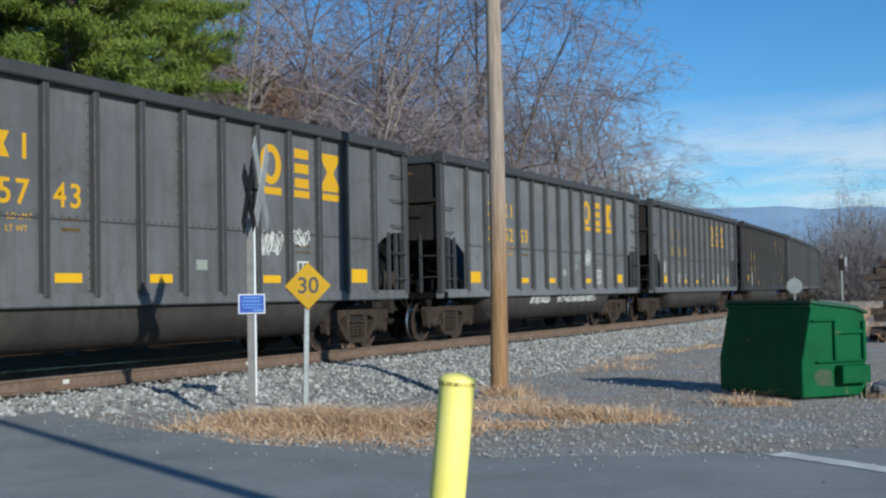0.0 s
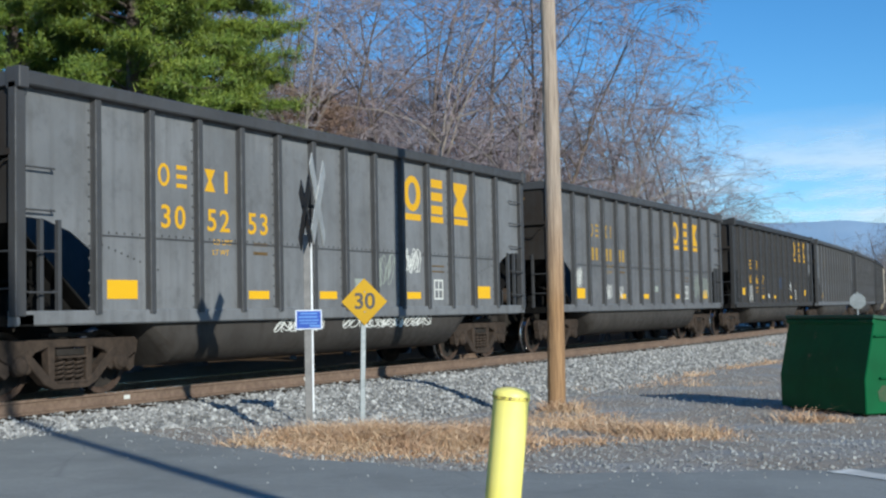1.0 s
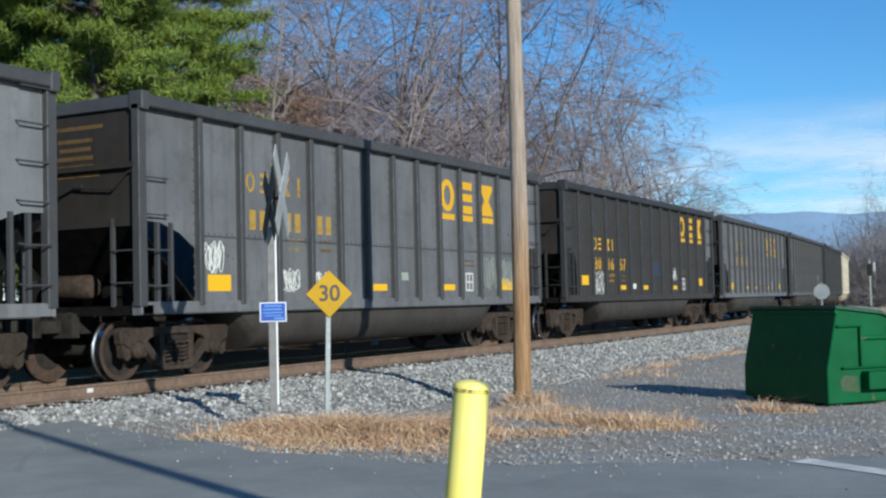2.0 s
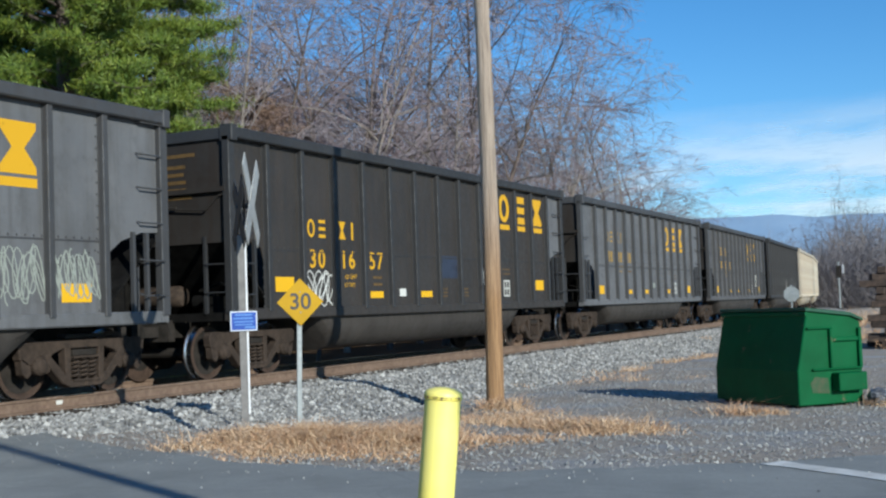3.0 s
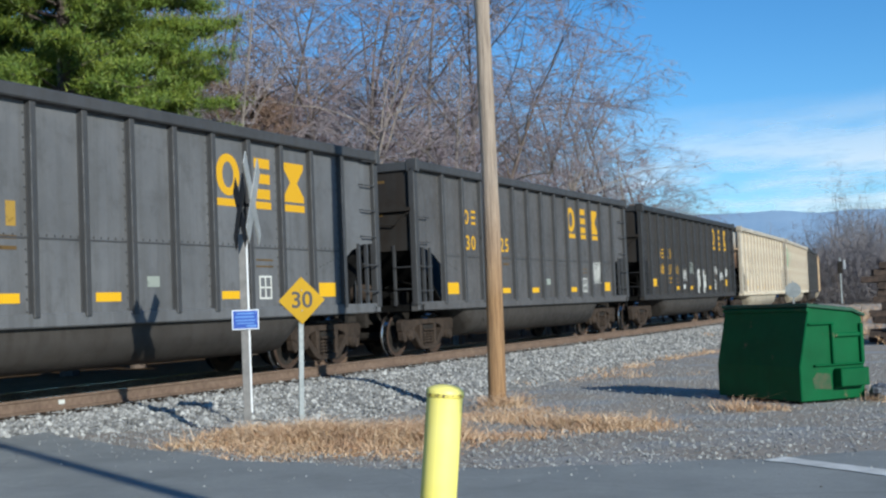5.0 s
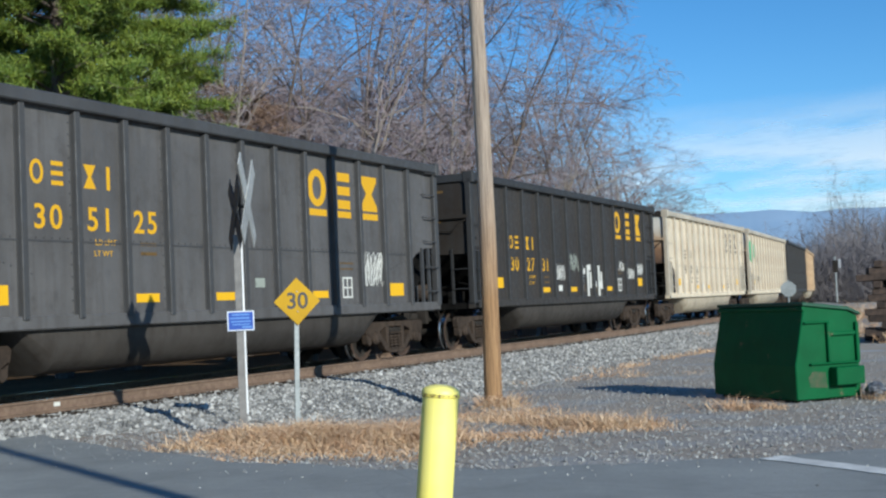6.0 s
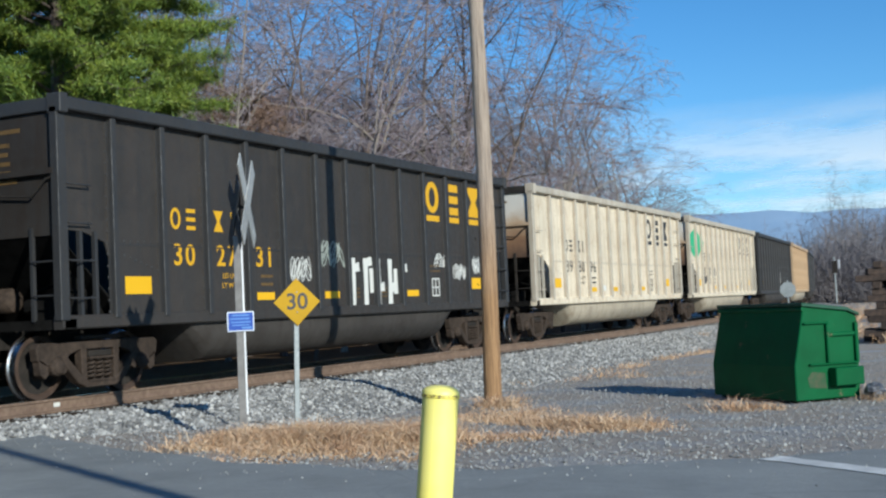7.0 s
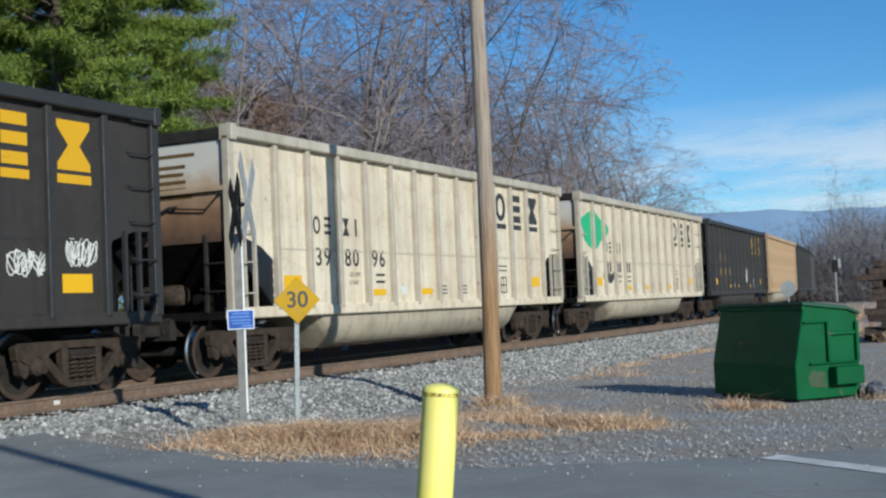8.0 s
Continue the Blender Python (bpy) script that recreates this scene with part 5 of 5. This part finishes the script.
# (slope x/y seen from the lot, distance ahead, height)
ROW = [(-0.735, 33, 13), (-0.70, 38, 15), (-0.665, 36, 16), (-0.63, 42, 17), (-0.60, 38, 15.5), (-0.575, 45, 18), (-0.55, 40, 15), (-0.52, 47, 17.5), (-0.495, 43, 16), (-0.47, 50, 17), (-0.445, 46, 15), (-0.42, 53, 16),
       (-0.40, 49, 13.5), (-0.375, 56, 15), (-0.355, 52, 12.5), (-0.335, 60, 12.4), (-0.318, 57, 11.0), (-0.302, 64, 10.2), (-0.288, 62, 8.0),
       (-0.66, 52, 17), (-0.585, 58, 17), (-0.50, 62, 17), (-0.43, 66, 15), (-0.37, 72, 14.5), (-0.325, 78, 12.5), (-0.293, 84, 10.5), (-0.28, 90, 8.5), (-0.72, 46, 17), (-0.76, 44, 16), (-0.80, 40, 15), (-0.86, 42, 16), (-0.92, 40, 15),
       (-0.27, 95, 7.2), (-0.262, 100, 6), (-0.39, 45, 11), (-0.485, 40, 11.5), (-0.31, 53, 9.0)]
for i, (slope, y, tall) in enumerate(ROW):
    bare_tree((i * 5 + i // 6) % 6, slope * y, y, rnd.uniform(0, 360), tall * (1.02 if slope > -0.345 else 0.88 if slope > -0.46 else 0.97))
# low saplings and brush along the bank
for i in range(24):
    y = rnd.uniform(30, 76)
    slope = rnd.uniform(-0.75, -0.31)
    x = min(-20.0 - max(0, y - 30) ** 2 / 1100, slope * y)
    bare_tree(rnd.choice((1, 3, 5)), x, y, rnd.uniform(0, 360), rnd.uniform(4.5, 8.5), thin=True)
# far woods past the bend
for i in range(30):
    y = rnd.uniform(135, 240)
    slope = -0.20 + 0.135 * (i + rnd.random()) / 30
    tall = (8.5 if slope < -0.16 else 11) * y / 170 * rnd.uniform(0.85, 1.15)
    if -0.137 < slope < -0.118:
        tall *= 1.25
    bare_tree(rnd.randrange(6), slope * y, y, rnd.uniform(0, 360), tall, "far bare trees", True)


for i in range(18):
    y = rnd.uniform(126, 160)
    slope = -0.185 + 0.12 * (i + rnd.random()) / 18
    bare_tree(rnd.choice((1, 3, 5)), slope * y, y, rnd.uniform(0, 360), rnd.uniform(3.5, 6.5), "far bare trees", True)


def pine_meshes(seed, height, low, m=24):
    """Trunk with whorled limbs; the needles in many small sprays."""
    rnd = random.Random(seed)
    rng = np.random.default_rng(seed)
    wood = Shape().tube([(0, 0, -0.3), (0.05, 0, height * 0.4), (0, 0.08, height * 0.75), (0, 0, height)], [0.26, 0.2, 0.11, 0.03], 9)
    centres = []
    z = low
    while z < height - 0.4:
        reach = (height - z) * 0.24 + 1.5
        reach = min(reach, 4.3)
        for k in range(5):
            a = rnd.uniform(0, 6.283)
            d = Vector((math.cos(a), math.sin(a), rnd.uniform(0.0, 0.35)))
            p, pts = Vector((0, 0, z)), [Vector((0, 0, z))]
            L = reach * rnd.uniform(0.55, 1.1)
            for i in range(5):
                d = (d + Vector((rnd.uniform(-0.2, 0.2), rnd.uniform(-0.2, 0.2), rnd.uniform(-0.16, 0.12)))).normalized()
                p = p + d * L / 5
                pts.append(p.copy())
                for s in range((0, 2, 6, 7, 7)[i]):
                    b = rnd.uniform(0, 6.283)
                    side = Vector((math.cos(b), math.sin(b), rnd.uniform(-0.1, 0.45))).normalized() * rnd.uniform(0.15, 0.65)
                    tip = p + d * rnd.uniform(-0.2, 0.25) + side
                    if rnd.random() < 0.4:
                        wood.tube([p, tip], [0.014, 0.006], 3, caps=False)
                    centres.append(tip)
                    centres.append(p + side * 0.55)
            wood.tube(pts, [0.06, 0.05, 0.035, 0.025, 0.016, 0.008], 5, caps=False)
        z += rnd.uniform(0.26, 0.44)
    c = np.array([tuple(q) for q in centres])
    k = len(c)
    base = np.repeat(c, m, 0) + rng.normal(0, 0.085, (k * m, 3))
    d = rng.normal(0, 1, (k * m, 3)) + np.array([0, 0, 0.55])
    d /= np.linalg.norm(d, axis=1)[:, None]
    w = np.cross(d, rng.normal(0, 1, (k * m, 3)))
    w /= np.linalg.norm(w, axis=1)[:, None]
    ln = rng.uniform(0.14, 0.30, (k * m, 1))
    v = np.stack([base - w * 0.014, base + w * 0.014, base + d * ln], 1).reshape(-1, 3)
    me = bpy.data.meshes.new("needles")
    me.from_pydata(v.tolist(), [], np.arange(3 * k * m).reshape(-1, 3).tolist())
    return wood.mesh("trunk"), me


def needle_material():
    n = Nodes("pine_needles")
    geo = n.t.nodes.new("ShaderNodeNewGeometry")
    c = n.ramp(geo.outputs["Random Per Island"], [(0, (0.052, 0.092, 0.009)), (0.6, (0.128, 0.178, 0.017)), (1, (0.25, 0.285, 0.034))])
    c = n.mix(n.ramp(n.noise(0.9, 3), [(0.42, 0.0), (0.62, 0.6)]), c, (0.08, 0.138, 0.016))
    n.bsdf.inputs["Transmission Weight"].default_value = 0.0
    return n.done(c, 0.6)


NEEDLES = needle_material()
for seed, x, y, tall, low in ((31, -23.8, 25.0, 16, 2.0), (32, -24.5, 28.6, 15.5, 2.2), (33, -28.0, 24.5, 17, 2.0), (34, -31.0, 30.0, 15, 2.4)):
    trunk, needles = pine_meshes(seed, tall, low)
    t = thing("pine_tree", "green white pine with soft needle sprays", "tree", pose(x, y, bank_height(x, y)), "pines beyond the track")
    part("trunk", trunk, BARK_DARK, t)
    part("crown", needles, NEEDLES, t, "sunlit green needle sprays")


def brush_mesh(seed, count, near, far, left, right, tall, low_w, high_w):
    """Tangled undergrowth: many thin crooked stems and twigs filling the wood's lower part."""
    rng = np.random.default_rng(seed)
    y = rng.uniform(near, far, count)
    slope = rng.uniform(left, right, count)
    x = slope * y
    keep = x < -27.0 - np.maximum(0, y - TRACK_BEND) ** 2 / (2 * TRACK_R) if near < 100 else y > 0
    x, y, slope = x[keep], y[keep], slope[keep]
    count = len(x)
    clump = np.array([noise.noise((a * 0.22, b * 0.22, 7)) for a, b in zip(x, y)])
    h = np.array([tall(a) for a in slope]) * np.clip(0.75 + 0.8 * clump, 0.2, 1.4)
    z = h * rng.random(count) ** 1.25 + (np.array([bank_height(a, b) for a, b in zip(x, y)]) if near < 100 else 0.0)
    d = rng.normal(0, 0.55, (count, 3)) + np.array([0, 0, 0.6])
    d /= np.linalg.norm(d, axis=1)[:, None]
    ln = rng.uniform(0.5, 1.7, (count, 1)) * (2.0 if near > 100 else 1.0)
    w = np.cross(d, rng.normal(0, 1, (count, 3)))
    w *= rng.uniform(low_w, high_w, (count, 1)) / np.linalg.norm(w, axis=1)[:, None]
    p = np.stack([x, y, z], 1)
    mid = p + d * ln * 0.5 + rng.normal(0, 0.12, (count, 3))
    end = p + d * ln + rng.normal(0, 0.15, (count, 3))
    v = np.stack([p - w, p + w, mid - w * 0.8, mid + w * 0.8, end], 1).reshape(-1, 3)
    b = 5 * np.arange(count)
    faces = [f for k in b.tolist() for f in ((k, k + 1, k + 3, k + 2), (k + 2, k + 3, k + 4))]
    me = bpy.data.meshes.new("underbrush")
    me.from_pydata(v.tolist(), [], faces)
    return me


tagged(part("underbrush", brush_mesh(61, 360000, 40, 88, -0.84, -0.265, lambda s: 13.0 if s < -0.42 else 13.0 - (s + 0.42) * 50, 0.008, 0.018), TWIG), "tangled reddish-brown underbrush below the bare trees", "underbrush", kind="stuff")
tagged(part("far_underbrush", brush_mesh(62, 70000, 128, 200, -0.28, -0.05, lambda s: 2.5 if s < -0.205 else (6.0 if s < -0.16 else 8.0), 0.012, 0.03), TWIG_FAR), "dense grey-brown undergrowth of the far woods", "underbrush", kind="stuff")
LEAVES = speckled("withered_brown_leaves", (0.15, 0.092, 0.065), (0.29, 0.185, 0.13), 5, 0.85)
for seed, x, y, tall in ((51, -26.0, 36.5, 10.0),):
    trunk, leaves = pine_meshes(seed, tall, 1.5, 5)
    t = thing("oak_tree", "small oak holding withered brown leaves", "tree", pose(x, y, bank_height(x, y)), "brown-leaved trees beyond the track")
    part("trunk", trunk, BARK_DARK, t)
    part("crown", leaves, LEAVES, t, "withered brown leaves")


# ---------------------------------------------------------------- far things
def timber_stack():
    """A pile of old railway ties, laid crosswise."""
    r = random.Random(5)
    old = speckled("old_tie_wood", (0.022, 0.016, 0.013), (0.085, 0.055, 0.04), 8, 0.9, 0, 0.02, tone=0.4)
    s = thing("tie_stack", "rough pile of dark brown used railway ties", "timber stack", pose(-3.95, 34.5, -0.15))
    beam = Shape().box(0, 2.6, 0, 0.23, 0, 0.18).mesh("tie", 0.012)
    short = Shape().box(0, 0.23, 0, 2.2, 0, 0.18).mesh("tie", 0.012)
    for layer in range(12):
        z = layer * 0.185
        for k in range(7):
            off = r.uniform(-0.5, 0.35)
            if layer % 3 < 2:
                part("tie", beam, old, s, "", pose(off, k * 0.32 + r.uniform(-0.03, 0.03), z, 0, r.uniform(-2, 2), r.uniform(-9, 9)))
            elif k < 6:
                part("tie", short, old, s, "", pose(0.1 + k * 0.42 + off * 0.3, r.uniform(-0.1, 0.1), z, 0, 0, r.uniform(-3, 3)))


def stop_sign_back():
    s = thing("stop_sign", "bare grey back of an octagonal sign on a post", "road sign", pose(-8.95, 49.6, -0.15, 0, 0, 10))
    part("post", Shape().box(-0.03, 0.03, -0.02, 0.02, 0, 1.95).mesh("post"), GALVANISED, s)
    part("plate", Shape().prism([(0.32 * math.cos(radians(22.5 + 45 * k)), 0.32 * math.sin(radians(22.5 + 45 * k))) for k in range(8)], "y", -0.035, -0.03).mesh("plate"), GALVANISED, s, "grey octagonal plate", pose(0, 0, 1.58))


def signal_mast():
    s = thing("signal_mast", "distant railway signal mast with a dark head", "railway signal", pose(-17.9, 125, 0))
    part("mast", Shape().tube([(0, 0, 0), (0, 0, 4.6)], 0.09, 8).mesh("mast"), GALVANISED, s)
    part("head", Shape().box(-0.25, 0.25, -0.12, 0.12, 3.0, 4.2).mesh("head", 0.03), SOOT, s)
    part("white_case", Shape().box(0.33, 0.52, -0.1, 0.1, 3.4, 4.3).mesh("white_case", 0.03), FAR_PAINT, s)


def far_truck(x, y, paint, label):
    s = thing("pickup_truck", label, "parked vehicle", pose(x, y, 0, 0, 0, 75), "vehicles parked far off")
    part("body", Shape().prism([(-2.4, 0.45), (2.4, 0.45), (2.4, 0.95), (1.3, 1.02), (0.8, 1.6), (-0.6, 1.62), (-0.85, 1.05), (-2.4, 1.0)], "y", -0.9, 0.9).mesh("body", 0.05), paint, s)
    part("windows", Shape().prism([(1.15, 1.06), (0.75, 1.52), (-0.5, 1.53), (-0.7, 1.08)], "y", -0.905, 0.905).mesh("windows"), SOOT, s)
    for wx in (-1.5, 1.5):
        for wy in (-0.8, 0.8):
            part("wheel", Shape().disc_stack((wx, wy, 0.36), [(-0.12, 0.36), (0.12, 0.36)], 14, "y").mesh("wheel"), SOOT, s)


def rubbish_bag():
    s = Shape()
    bm_pts = []
    rnd2 = random.Random(9)
    for i in range(7):
        ring = []
        for k in range(12):
            t, u = 2 * math.pi * k / 12, math.pi * i / 6
            r = 0.2 * math.sin(u) * rnd2.uniform(0.8, 1.15) + 0.01
            ring.append((r * math.cos(t), r * math.sin(t), 0.17 - 0.17 * math.cos(u) * rnd2.uniform(0.9, 1.05)))
        bm_pts += ring
    s.add(bm_pts, [(i * 12 + k, i * 12 + (k + 1) % 12, (i + 1) * 12 + (k + 1) % 12, (i + 1) * 12 + k) for i in range(6) for k in range(12)])
    b = part("rubbish_bag", s.mesh("rubbish_bag", smooth=True), speckled("crumpled_plastic", (0.05, 0.05, 0.055), (0.4, 0.4, 0.42), 14, 0.35, 0, 0.02, (0.5, 0.62)), None, "", pose(-2.05, 17.3, -0.16) @ Matrix.Scale(0.7, 4))
    tagged(b, "small crumpled grey rubbish bag beside the dumpster", "rubbish bag")


FAR_PAINT = speckled("dull_white_paint", (0.34, 0.35, 0.36), (0.44, 0.45, 0.46), 3, 0.5)
timber_stack()
stop_sign_back()
signal_mast()
far_truck(-24.2, 165, FAR_PAINT, "white pickup truck parked far beyond the lot")
far_truck(-20.6, 168, FAR_PAINT, "white pickup truck parked beside another far off")
rubbish_bag()


# ---------------------------------------------------------------- distance: ridge and clouds
def ridge_mesh():
    sh = Shape()
    for i in range(121):
        x = -2200 + 22 * i
        h = 163 + 20 * noise.noise((x * 0.0022, 0, 4)) + 6 * noise.noise((x * 0.012, 0, 8)) - 0.03 * (x + 620) * (1 if x > -620 else -0.4)
        sh.v += [(x, 2300, -5), (x, 2320, max(20, h) * 0.6), (x, 2380, max(25, h)), (x, 2700, -5)]
    sh.f = [(i * 4 + k, i * 4 + k + 1, i * 4 + k + 5, i * 4 + k + 4) for i in range(120) for k in range(3)]
    return sh.mesh("distant_ridge", smooth=True)


# the air's haze is mixed into the ridge's own pale blue colour
HAZE_TINT = speckled("hazy_blue_woods", (0.215, 0.325, 0.48), (0.26, 0.37, 0.52), 0.02, 1.0, 0, 0.0)
tagged(part("distant_ridge", ridge_mesh(), HAZE_TINT), "wooded ridge on the horizon, tinted blue for haze", "ridge", kind="structure")


def cloud_material():
    n = Nodes("thin_cloud")
    shape = n.noise(1.0, 6, 0.6, n.stretch(0.0016, 0.0016, 0.010))
    sep = n.node("ShaderNodeSeparateXYZ")
    n.t.links.new(n.coord.outputs["Generated"], sep.inputs[0])
    rise = n.ramp(sep.outputs["Z"], [(0.0, 0.9), (0.42, 0.9), (0.78, 0.36), (1.0, 0.0)])
    ends = n.ramp(sep.outputs["X"], [(0.0, 0.0), (0.25, 1.0), (0.8, 1.0), (1.0, 0.0)])
    body = n.ramp(shape, [(0.38, 0.0), (0.58, 0.95)])
    a = n.mix(1.0, body, rise, "MULTIPLY")
    a = n.mix(1.0, a, ends, "MULTIPLY")
    n.t.links.new(a, n.bsdf.inputs["Alpha"])
    return n.done((0.95, 0.95, 0.95), 1.0)


cloud = Shape()
for i in range(25):
    x = -1500 + 1900 * i / 24
    for z in (110, 260, 470):
        cloud.v.append((x, 3000 - (z - 110) * 0.3, z))
cloud.f = [(i * 3 + k, i * 3 + k + 1, i * 3 + k + 4, i * 3 + k + 3) for i in range(24) for k in range(2)]
cl = part("cloud_bank", cloud.mesh("cloud_bank", smooth=True), cloud_material())
cl.visible_shadow = False
tagged(cl, "thin pale streaks of cloud low in the sky", "clouds", kind="structure")

motions()
